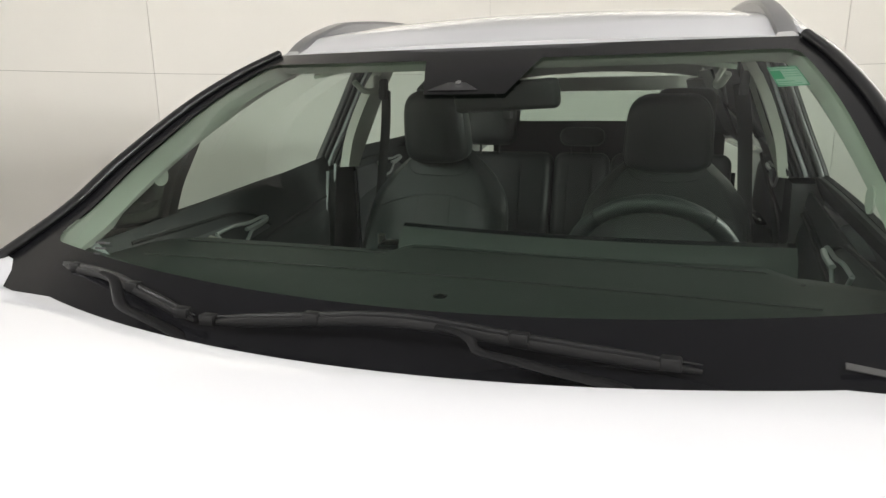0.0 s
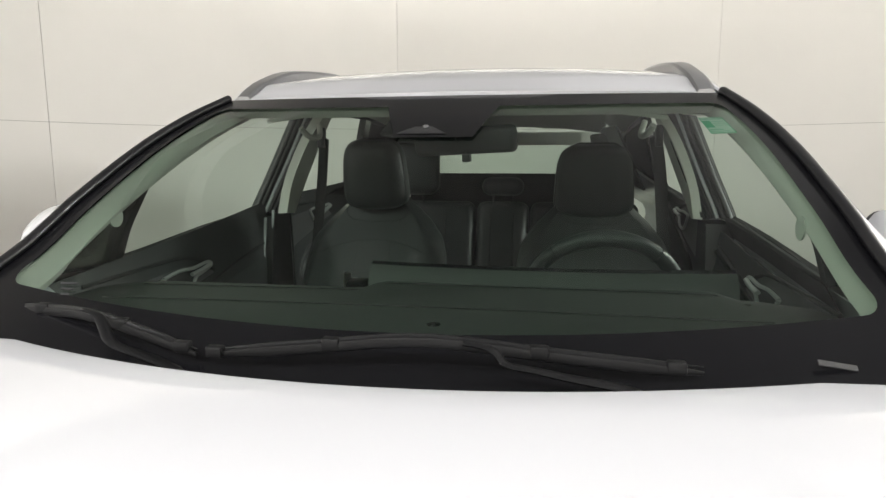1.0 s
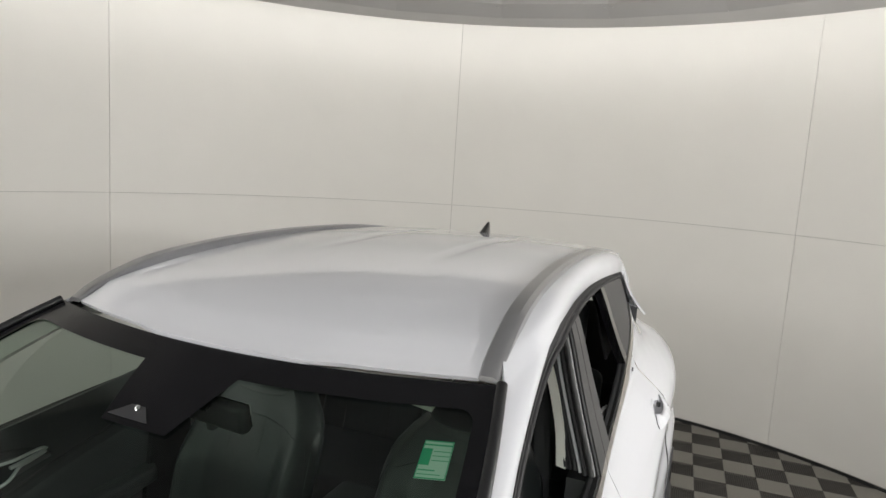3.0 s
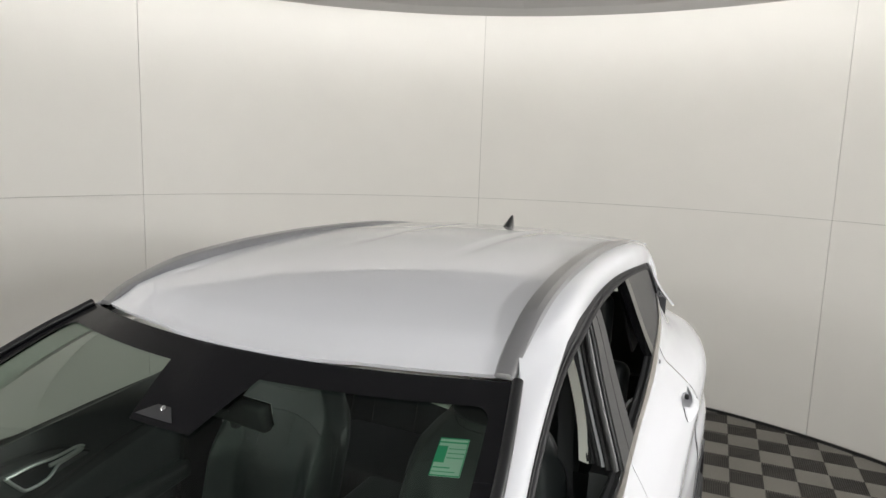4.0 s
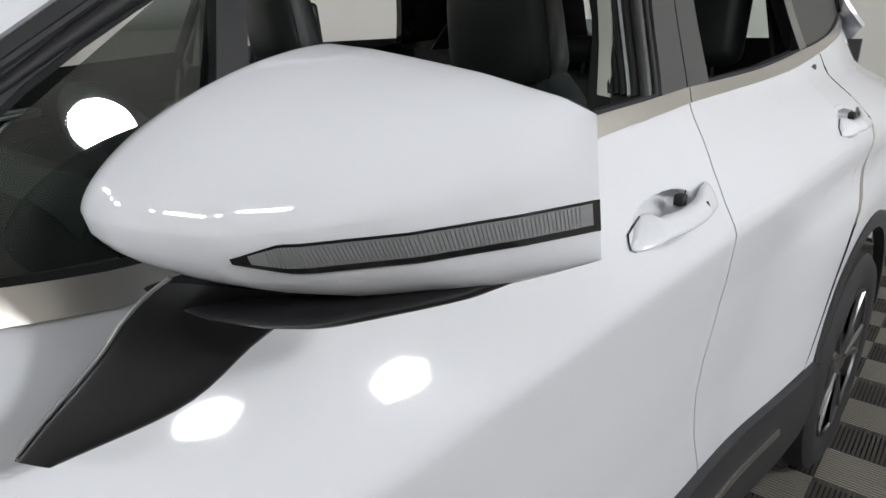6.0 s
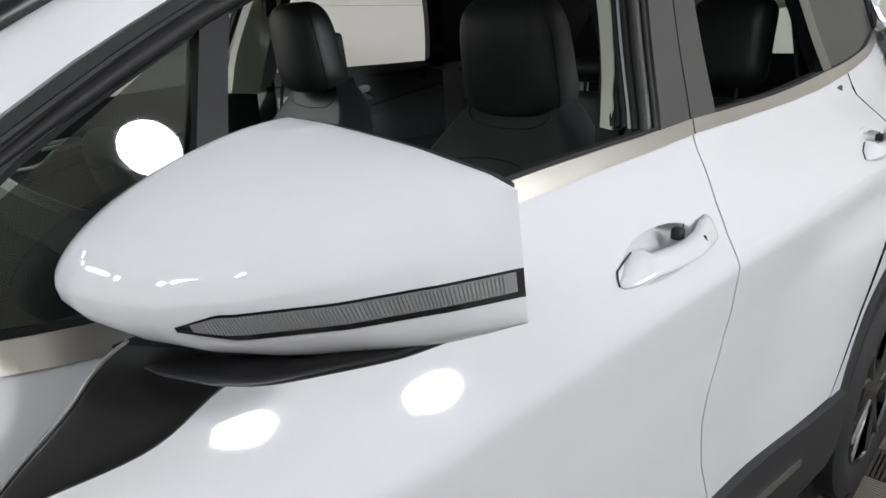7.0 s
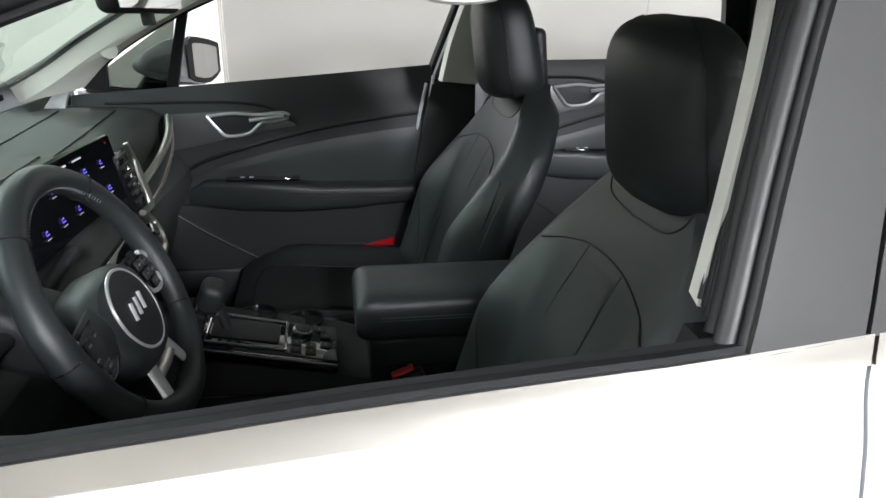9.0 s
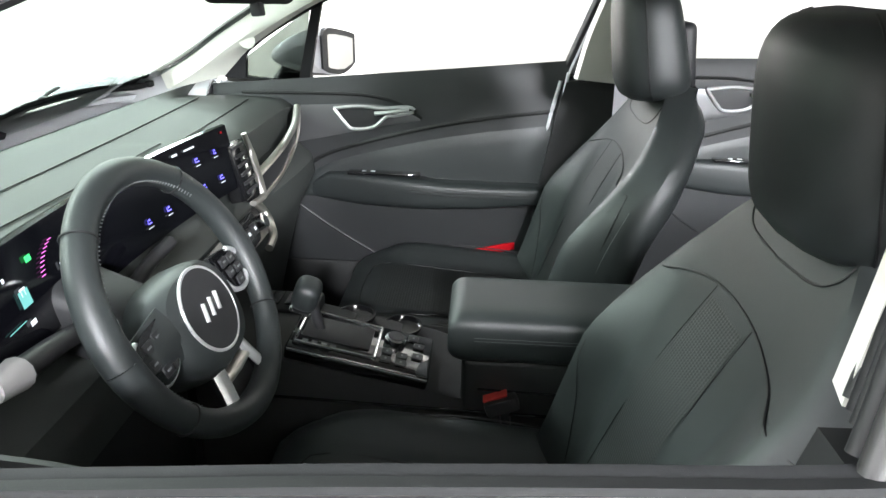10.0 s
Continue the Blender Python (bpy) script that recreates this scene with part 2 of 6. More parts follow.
FILL_GLOW = glow("lamp_glow", (0.97, 0.985, 1.0), FILL_STRENGTH)
WALL_LAMP_GLOW = glow("wall_lamp_glow", (0.97, 0.985, 1.0), WALL_LAMP_STRENGTH)
FILL_WASHER_GLOW = glow("fill_washer_glow", (0.97, 0.985, 1.0), FILL_WASHER_STRENGTH)
WHITE_METAL = material("white_metal", (0.75, 0.75, 0.75), 0.5)
# unseen fill lamps, added out front where neither hood nor windshield mirrors them
FILL_LAMPS = ((2.47, -0.86), (1.75, -1.34), (0.93, -1.65), (0.0, -1.76), (-0.93, -1.65), (-1.75, -1.34), (-2.47, -0.86), (-3.07, -0.23), (-3.54, 0.59))
WALL_LAMPS = ((75.8, 2.08), (93.0, 2.60))


def build_fill_lamps(places, light, label, size=1.0):
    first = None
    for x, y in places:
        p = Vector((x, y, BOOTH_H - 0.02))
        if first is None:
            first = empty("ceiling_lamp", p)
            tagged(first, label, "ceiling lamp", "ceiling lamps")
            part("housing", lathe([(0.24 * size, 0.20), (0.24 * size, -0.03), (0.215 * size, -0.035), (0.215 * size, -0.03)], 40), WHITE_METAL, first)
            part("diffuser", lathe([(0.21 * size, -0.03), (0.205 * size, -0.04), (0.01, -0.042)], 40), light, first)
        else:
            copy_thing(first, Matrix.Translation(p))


def build_wall_lamps():
    for deg, z in WALL_LAMPS:
        turn = Matrix.Translation(booth_point(deg, z, BOOTH_R - 0.03)) @ Matrix.Rotation(radians(-deg), 4, "Z") @ Matrix.Rotation(radians(-90), 4, "X")
        lamp = empty("wall_lamp")
        tagged(lamp, "round white disc lamp on the booth wall, lit", "wall lamp", "disc lamps on the wall")
        part("housing", lathe([(0.195, 0.03), (0.195, -0.03), (0.172, -0.035), (0.172, -0.03)], 40), WHITE_METAL, lamp)
        part("diffuser", lathe([(0.168, -0.03), (0.163, -0.04), (0.01, -0.042)], 40), WALL_LAMP_GLOW, lamp)
        lamp.matrix_world = turn


def build_fill_washers():
    """Added floodlights under the ceiling, shielded from view, that brighten the wall all round."""
    first, count = None, 22
    for k in range(count):
        if math.cos(2 * math.pi * (k + 0.5) / count) < -0.2:
            continue
        turn = Matrix.Translation((BOOTH_X, BOOTH_Y, BOOTH_H)) @ Matrix.Rotation(2 * math.pi * (k + 0.5) / count, 4, "Z")
        if first is None:
            first = empty("wall_washer")
            tagged(first, "long grey floodlight added under the ceiling rim to brighten the wall", "floodlight", "floodlights round the ceiling")
            prof = [(2.56, 0.0), (2.56, -0.05), (2.70, -0.115), (2.709, -0.110), (2.608, -0.035), (2.76, 0.0)]
            part("hood", sheet([[Vector((x, r, z)) for x in (-0.385, 0.385)] for r, z in prof], 0.004), CEIL, first)
            for e in (-1, 1):
                part("bracket", box(-0.01, 0.01, 2.58, 2.70, -0.07, 0.0, 0.002, 1, Matrix.Translation((e * 0.345, 0, 0))), CEIL, first)
            part("diffuser", sheet([[Vector((x, r, z)) for x in (-0.33, 0.33)] for r, z in ((2.625, -0.035), (2.707, -0.100))]), FILL_WASHER_GLOW, first)
            first.matrix_world = turn
        else:
            copy_thing(first, turn)


GROOVE = material("floor_groove", (0.012, 0.012, 0.012), 0.8, mottled=0.1)
build_booth()
build_fill_lamps(FILL_LAMPS, FILL_GLOW, "unseen round disc lamp added under the ceiling as fill light, very bright")
build_wall_lamps()
build_fill_washers()

# ---- the car ----
car = empty("car", (0, 0, 0))
tagged(car, "white compact crossover with black trim and lowered side windows", "car")

SIDE = [(0.0, 0.82), (0.2, 0.82), (0.32, 0.880), (0.45, 0.893), (0.7, 0.888), (0.9, 0.894), (1.0, 0.902), (1.018, 0.9035), (1.030, 0.8995), (1.05, 0.8895), (1.075, 0.8757), (1.10, 0.8615), (1.125, 0.8465), (1.15, 0.8308), (1.175, 0.8145), (1.204, 0.795), (1.24, 0.785), (1.345, 0.745), (1.45, 0.708), (1.53, 0.682), (1.60, 0.655), (1.65, 0.60)]
TAPER = [(2.4, 0.0), (2.76, 0.018), (3.24, 0.035), (3.8, 0.062), (4.05, 0.082), (4.4, 0.12)]


def side_x(y, z):
    """Half width of the body at y and z; the crease rises gently to the rear."""
    rise = 0.045 * (min(3.3, max(1.3, y)) - 2.53)
    zz = z - rise * smooth_step((z - 0.6) / 0.3) * (1 - smooth_step((z - 1.165) / 0.12))
    w = 0.004 if 0.9 < z < 1.04 else 0.014
    x = (lerp_table(zz - w, SIDE) + lerp_table(zz + w, SIDE) + lerp_table(zz, SIDE)) / 3
    x -= smooth_step((z - 1.1) / 0.12) * lerp_table(y, TAPER)
    if z > 0.9 and y > 2.9:
        x += 0.012 * smooth_step((y - 2.9) / 0.9) * smooth_step((z - 0.98) / 0.16) * (1 - smooth_step((z - 1.2) / 0.2))
    if z < 0.98 and y > 2.5:
        arch = math.hypot(y - 3.644, (z - 0.36)) - 0.42
        x += 0.035 * smooth_step(1 - max(0, arch) / 0.6) * smooth_step((1.0 - z) / 0.12)
    if y < 1.5:
        x -= 0.05 * ((1.5 - y) / 1.5) ** 2
    if y > 3.9:
        x -= 0.10 * ((y - 3.9) / 0.75) ** 2
    return x


def on_side(y, z, s=1, off=0.0):
    return Vector((s * (side_x(y, z) + off), y, z))


def side_curve(points, s=1, off=0.0, n=24):
    return [on_side(p.y, p.z, s, off) for p in curve([(0, y, z) for y, z in points], n)]


def outward(bm, s, thick):
    """Turns the faces outward to the side s and gives the panel its depth inward."""
    bm.normal_update()
    if sum(f.normal.x * s for f in bm.faces) < 0:
        bmesh.ops.reverse_faces(bm, faces=bm.faces[:])
    bm.normal_update()
    bmesh.ops.solidify(bm, geom=bm.faces[:], thickness=thick)
    return bm


def side_panel(a, b, s, off=0.0, thick=0.01, m=8):
    """A panel lying on the body side between two (y, z) curves."""
    rows = []
    for k in range(m + 1):
        rows.append([on_side(p.y + (q.y - p.y) * k / m, p.z + (q.z - p.z) * k / m, s, off) for p, q in zip(a, b)])
    return outward(sheet(rows), s, thick)


def yz(points, n=24):
    return curve([(0, y, z) for y, z in points], n)


# lines of the body side, as (y, z)
TRIM_TOP = [(1.50, 1.196), (1.55, 1.185), (1.60, 1.179), (1.65, 1.176), (1.72, 1.178), (1.85, 1.186), (1.98, 1.198), (2.06, 1.205), (2.15, 1.213), (2.3, 1.223), (2.46, 1.232), (2.57, 1.238), (2.75, 1.242), (3.0, 1.252), (3.3, 1.276), (3.6, 1.303), (3.85, 1.338), (4.05, 1.385)]
TRIM_LOW = [(1.50, 1.174), (1.55, 1.163), (1.60, 1.157), (1.65, 1.154), (1.72, 1.157), (1.85, 1.165), (1.92, 1.170), (2.05, 1.179), (2.18, 1.188), (2.30, 1.197), (2.40, 1.204), (2.57, 1.214), (2.80, 1.221), (3.1, 1.233), (3.4, 1.257), (3.7, 1.290), (3.9, 1.320), (4.07, 1.360)]
DLO_TOP = [(1.45, 1.222), (1.51, 1.260), (1.58, 1.297), (1.67, 1.353), (1.74, 1.392), (1.835, 1.443), (1.93, 1.487), (2.04, 1.528), (2.135, 1.557), (2.245, 1.586), (2.40, 1.605), (2.58, 1.614), (2.90, 1.618), (3.2, 1.611), (3.59, 1.583), (3.98, 1.537), (4.07, 1.46), (4.09, 1.385)]
DLO_IN = [(1.545, 1.230), (1.583, 1.267), (1.635, 1.304), (1.70, 1.342), (1.77, 1.380), (1.80, 1.395), (1.887, 1.434), (2.03, 1.491), (2.13, 1.524), (2.22, 1.544), (2.36, 1.562), (2.60, 1.580), (2.90, 1.588), (3.24, 1.581), (3.59, 1.556), (3.94, 1.515), (4.01, 1.45), (4.04, 1.39)]
SEAM_MID = [(0.3, 2.62), (0.57, 2.547), (0.65, 2.510), (0.75, 2.488), (0.81, 2.494), (0.865, 2.514), (0.94, 2.530), (1.022, 2.527), (1.07, 2.523), (1.12, 2.530), (1.165, 2.550), (1.214, 2.567), (1.24, 2.570)]
SEAM_FRONT = [(0.3, 1.40), (0.7, 1.40), (1.0, 1.44), (1.19, 1.475)]
SEAM_REAR = [(0.3, 2.97), (0.45, 3.06), (0.62, 3.20), (0.8, 3.35), (0.98, 3.49), (1.1, 3.53), (1.3, 3.55)]
GAP = 0.0022


def seam_mid(z):
    return lerp_table(z, SEAM_MID)


def seam_front(z):
    return lerp_table(z, SEAM_FRONT)


def seam_rear(z):
    return lerp_table(z, SEAM_REAR)


def dent(y, z, cy, cz):
    """The finger bowl behind a door handle."""
    d = (abs(y - cy + 0.014 - 0.5 * (z - cz)) / 0.094) ** 2.4 + (abs(z - cz + 0.014) / 0.031) ** 2.2
    return 0.036 * smooth_step((1.0 - d) / 0.6)


HANDLES = {"front_door": (2.357, 1.095), "rear_door": (3.36, 1.128)}


def denser(a, b, n, m):
    """Even steps over 0..1 with m more between a and b."""
    steps = sorted(set([round(k / n, 5) for k in range(n + 1)] + [round(a + (b - a) * k / m, 5) for k in range(m + 1)]))
    return [steps[0]] + [q for p, q in zip(steps, steps[1:]) if q - p > 0.0006]


def door_skin(kind, ya, yb, z0, s):
    cy, cz = HANDLES[kind]
    wide = yb(cz) - ya(cz)
    mid_u = (cy - ya(cz)) / wide
    mid_v = (cz - z0) / (lerp_table(cy, TRIM_LOW) - z0)
    us = denser(max(0.02, mid_u - 0.14 / wide), min(0.98, mid_u + 0.15 / wide), 44, 60)
    vs = denser(mid_v - 0.085, min(0.985, mid_v + 0.06), 52, 44)
    rows = []
    for v in vs:
        row = []
        for u in us:
            zt = z0 + v * (1.215 - z0)
            y = ya(zt) + GAP + (yb(zt) - ya(zt) - 2 * GAP) * u
            z = z0 + v * (lerp_table(y, TRIM_LOW) - z0)
            row.append(on_side(y, z, s, -dent(y, z, cy, cz)))
        rows.append(row)
    return outward(sheet(rows), s, 0.012)


def build_handle(kind, s, door):
    """Pull handle bridging the bowl, with its cap line and key cover."""
    cy, cz = HANDLES[kind]
    rings = []
    for k in range(49):
        q = k / 48
        y = cy - 0.136 + 0.278 * q
        z = cz + lerp_table(q, [(0, -0.016), (0.3, -0.017), (0.6, -0.014), (0.8, -0.006), (1.0, -0.003)])
        out = lerp_table(q, [(0, 0.0), (0.06, 0.005), (0.2, 0.014), (0.45, 0.021), (0.7, 0.019), (0.88, 0.010), (1.0, -0.004)])
        h = lerp_table(q, [(0, 0.013), (0.03, 0.018), (0.12, 0.0185), (0.25, 0.0135), (0.5, 0.0125), (0.68, 0.0135), (0.8, 0.017), (0.92, 0.0165), (0.97, 0.012), (1.0, 0.005)])
        t = lerp_table(q, [(0, 0.004), (0.06, 0.007), (0.25, 0.009), (0.7, 0.009), (0.9, 0.008), (1.0, 0.003)])
        slant = 1.5 * (1 - smooth_step(q / 0.3))
        ring = []
        for a in np.linspace(0, 2 * math.pi, 29)[:-1]:
            ca, sa = sup(a, 0.75), sups(a, 0.75)
            zz = z + h * sa
            yy = y + slant * (h * sa + 0.012)
            ring.append(Vector((s * (side_x(yy, zz) + out + t * ca), yy, zz)))
        rings.append(ring)
    part("door_handle", loft(rings), PAINT, door, "white pull handle")
    front = [on_side(cy + d, cz + e, s, 0.002) for d, e in ((-0.091, 0.0), (-0.116, -0.008), (-0.133, -0.014), (-0.138, -0.022), (-0.140, -0.031))]
    part("handle_seal", tube(front, 0.0013, 6), RUBBER, door)
    part("bowl_seam", tube([on_side(cy + d, cz + e, s, o) for d, e, o in ((0.058, 0.009, 0.001), (0.063, -0.007, -0.0115), (0.061, -0.015, -0.012))], 0.0011, 6), RUBBER, door)
    y, z = cy + 0.040, cz - 0.002
    part("bowl_hole", box(-0.008, 0.008, -0.009, 0.010, -0.009, 0.009, 0.004, 2, Matrix.Translation((s * (side_x(y, z) - 0.004), y, z))), RUBBER, door)
    y, z = cy + 0.058, cz - 0.008
    part("key_cover", box(-0.002, 0.002, -0.0038, 0.0038, -0.006, 0.006, 0.001, 1, Matrix.Translation((s * (side_x(y, z) + 0.0255), y, z)) @ Matrix.Rotation(radians(-28 * s), 4, "Y")), BLACK_GLOSS, door)


WS_EDGE = [(0.778, 1.262, 1.152), (0.735, 1.43, 1.243), (0.716, 1.56, 1.327), (0.689, 1.745, 1.432), (0.659, 1.90, 1.506), (0.624, 2.045, 1.564)]


def ws_edge(s, n=24, out=0.0):
    return [Vector((s * (p.x + out), p.y, p.z)) for p in curve(WS_EDGE, n)]


WS_LINE = curve(WS_EDGE, 33)


def ws_point(u, v, off=0.0):
    """The windshield: u across -1..1, v up 0..1."""
    k = v * 32
    i = max(0, min(31, int(k)))
    p = WS_LINE[i].lerp(WS_LINE[i + 1], k - i)
    fwd = 0.105 * (1 - u * u)
    lift = (0.04 * v - 0.045) * (1 - u * u)
    return Vector((p.x * u, p.y - fwd - off * 0.53, p.z + lift + off * 0.85))


ROOF_LINE = [(1.90, 1.562), (1.96, 1.582), (2.05, 1.617), (2.15, 1.645), (2.3, 1.670), (2.5, 1.692), (2.8, 1.711), (3.1, 1.716), (3.4, 1.707), (3.65, 1.693), (3.85, 1.678), (4.2, 1.635), (4.4, 1.59)]


def roof_z(x, y):
    c = (lerp_table(y - 0.1, ROOF_LINE) + lerp_table(y + 0.1, ROOF_LINE) + lerp_table(y, ROOF_LINE)) / 3
    groove = 0.006 * sum(smooth_step(1 - abs(abs(x) - g) / 0.035) for g in (0.20,)) * smooth_step((y - 2.6) / 0.3)
    return c - 0.022 * (abs(x) / 0.55) ** 2.2 - groove


RAIL_TOP = [(2.05, 1.578), (2.11, 1.613), (2.20, 1.646), (2.30, 1.672), (2.45, 1.691), (2.66, 1.705), (2.97, 1.710), (3.42, 1.697), (3.80, 1.660), (3.92, 1.640)]


def rail_z(y):
    return (lerp_table(y - 0.06, RAIL_TOP) + lerp_table(y, RAIL_TOP) + lerp_table(y + 0.06, RAIL_TOP)) / 3


def rounded_frame(u_in, v_lo, v_hi, r, n):
    """Points (u, v) of a rounded rectangle, and of the outer border beside each."""
    inner, outer = [], []
    vm, vh = (v_hi + v_lo) / 2, (v_hi - v_lo) / 2
    path = []
    for cu, cv, a0 in ((1, 1, 0), (-1, 1, 90), (-1, -1, 180), (1, -1, 270)):
        for k in range(9):
            a = radians(a0 + 90 * k / 8)
            path.append((cu * (u_in - r) + r * math.cos(a), vm + cv * (vh - r) + r * math.sin(a)))
    path.append(path[0])
    step = sum(math.dist(p, q) for p, q in zip(path, path[1:])) / n
    for p, q in zip(path, path[1:]):
        m = max(1, round(math.dist(p, q) / step))
        for k in range(m):
            u, v = p[0] + (q[0] - p[0]) * k / m, p[1] + (q[1] - p[1]) * k / m
            w = max(abs(u) / u_in, abs(v - vm) / vh)
            inner.append((u, v))
            outer.append((u / u_in / w, 0.5 + 0.5 * (v - vm) / vh / w))
    return inner, outer


def build_shell():
    # hood
    rows = []
    for i in range(31):
        v = i / 30
        row = []
        for j in range(41):
            x = -0.80 + 1.6 * j / 40
            y1 = 1.107 + 0.36 * x * x
            y = 0.12 + (y1 - 0.12) * v
            z = 1.1525 - 0.17 * ((1.22 - y) / 1.10) ** 2 - 0.02 * x * x - (0.003 if i == 30 else 0)
            row.append(Vector((x, y, z)))
        rows.append(row)
    part("hood", sheet(rows, 0.012), PAINT, car, "white painted hood")
    # front end below the hood
    rows = [[Vector((0.80 * u, 0.13 - 0.10 * (1 - u * u) * math.sin(math.pi * min(1, w + 0.1)), 0.25 + 0.68 * w)) for u in np.linspace(-1, 1, 21)] for w in np.linspace(0, 1, 9)]
    part("front_bumper", sheet(rows, 0.02), PAINT, car)
    rows = [[Vector((x, 1.130 + 0.36 * x * x + dy, 1.084 - 0.02 * x * x + dz)) for x in np.linspace(-0.78, 0.78, 33)] for dy, dz in ((0, -0.03), (0.03, 0.0), (0.10, 0.02), (0.16, 0.03))]
    part("cowl", sheet(rows, 0.01), WIPER, car, "black plastic cowl below the windshield")
    # windshield
    ws = part("windshield", sheet([[ws_point(u, v) for u in np.linspace(-1, 1, 81)] for v in np.linspace(0, 1, 41)]), WS_GLASS, car, "green-tinted windshield glass with a black border")
    inner, outer = rounded_frame(0.938, 0.136, 0.915, 0.045, 280)
    rows = [[ws_point(i[0] + (o[0] - i[0]) * q, i[1] + (o[1] - i[1]) * q, 0.004) for i, o in zip(inner, outer)] for q in (0, 0.2, 0.4, 0.6, 0.8, 1)]
    part("border", sheet(rows, 0, close_u=True), FRIT, ws, "black ceramic border")
    # sensor cover behind the mirror
    rows = []
    for w in np.linspace(0, 1, 7):
        v = 0.945 - 0.217 * w
        u0, u1 = -0.238 + 0.10 * w, 0.192 - 0.084 * w
        rows.append([ws_point(u, v, 0.0045) for u in np.linspace(u0, u1, 11)])
    part("sensor_cover", sheet(rows), FRIT, ws, "black sensor cover")
    rows = [[ws_point(-0.055 + e * (0.080 - 0.052 * w), 0.744 + 0.038 * w, 0.0062) for e in np.linspace(-1, 1, 11)] for w in np.linspace(0, 1, 6)]
    part("sensor_window", sheet(rows), BLACK_PLASTIC, ws)
    part("sensor_lens", lathe([(0.006, 0.0), (0.006, 0.004), (0.002, 0.006)], 14, Matrix.Translation(ws_point(-0.045, 0.773, 0.007)) @ Matrix.Rotation(radians(35), 4, "X")), CHROME, ws)
    # sticker on the glass
    u0, u1, v0, v1 = 0.822, 0.900, 0.732, 0.826
    st = part("sticker", sheet([[ws_point(u0 + (u1 - u0) * i / 4, v0 + (v1 - v0) * j / 4, -0.004) for i in range(5)] for j in range(5)]), STICK_WHITE, ws, "green and white oil-change sticker")
    def on_sticker(a0, a1, b0, b1):
        return sheet([[ws_point(u0 + (u1 - u0) * a, v0 + (v1 - v0) * b, -0.0025) for a in (a0, (a0 + a1) / 2, a1)] for b in (b0, b1)])
    for a0, a1, b0, b1 in ((0.0, 0.35, 0.34, 0.78), (0.0, 1, 0.86, 0.90), (0.4, 0.95, 0.70, 0.72), (0.4, 0.95, 0.58, 0.60), (0.4, 0.95, 0.46, 0.48), (0.05, 0.6, 0.2, 0.23), (0.05, 0.8, 0.1, 0.12), (0, 1, 0.97, 1), (0, 1, 0, 0.03), (0, 0.03, 0, 1), (0.97, 1, 0, 1)):
        part("print_bar", on_sticker(a0, a1, b0, b1), STICK_GREEN, st)
    # identification plate, without its number
    part("number_plate_bar", box(-0.025, 0.025, -0.001, 0.001, -0.004, 0.004, 0, 1, Matrix.Translation(ws_point(0.780, 0.040, 0.010)) @ Matrix.Rotation(radians(-50), 4, "X") @ Matrix.Rotation(radians(12), 4, "Z")), PILLAR, ws, "small dark grey plate at the foot of the glass")
    # maker's marks in the corner of the glass
    for k in range(3):
        p = ws_point(-0.77 + 0.01 * k, 0.165 - 0.014 * k, 0.004)
        part("glass_mark", box(-0.016 + 0.004 * k, 0.016 - 0.004 * k, -0.0005, 0.0005, -0.002, 0.002, 0, 1, Matrix.Translation(p) @ Matrix.Rotation(radians(-55), 4, "X")), BLACK_PLASTIC, ws)
    # roof
    rows = []
    for i in range(37):
        v = i / 36
        row = []
        for j in range(45):
            u = -1 + 2 * j / 44
            jog = 0.016 * smooth_step((abs(u) - 0.34) / 0.2)
            yf = 1.938 + 0.098 * u * u + jog
            y = yf + (4.43 - yf) * v ** 1.15
            x = (0.574 - 0.040 * smooth_step((y - 2.1) / 0.9)) * u
            z = roof_z(x, y)
            z += (1.571 - z) * (1 - v * 20) if v < 0.05 else 0
            row.append(Vector((x, y, z)))
        rows.append(row)
    part("roof", sheet(rows, 0.010), PAINT, car, "white painted roof with two shallow ribs")
    # fin on the roof
    rings = []
    for k in range(9):
        q = k / 8
        z = roof_z(0, 3.72) - 0.004 + 0.054 * q
        y0, y1 = 3.635 + 0.120 * q ** 0.8, 3.785 - 0.012 * q
        w = 0.022 * (1 - q) ** 0.7 + 0.003
        rings.append([Vector((w * math.sin(t) * (0.6 + 0.4 * math.cos(t / 2) ** 2), y0 + (y1 - y0) * (0.5 - 0.5 * math.cos(t)), z)) for t in np.linspace(0, 2 * math.pi, 17)[:-1]])
    part("antenna", loft(rings), BLACK_GLOSS, car, "black shark-fin antenna")
    # tailgate
    rows = [[Vector((u * (0.80 - 0.20 * w), 4.60 - 0.10 * u * u - 0.10 * w, 0.35 + 0.92 * w)) for u in np.linspace(-1, 1, 17)] for w in np.linspace(0, 1, 9)]
    tg = part("tailgate", sheet(rows, 0.03), PAINT, car, "white tailgate")
    part("tailgate_trim", sheet([[Vector((u * 0.66, 4.40, z)) for u in np.linspace(-1, 1, 9)] for z in (0.6, 1.30)], 0.02), BLACK_PLASTIC, tg)
    part("rear_glass", sheet([[Vector((u * (0.54 - 0.10 * w), 4.50 - 0.14 * w - 0.05 * u * u, 1.27 + 0.28 * w)) for u in np.linspace(-1, 1, 13)] for w in np.linspace(0, 1, 5)]), SIDE_GLASS, tg, "rear window glass")
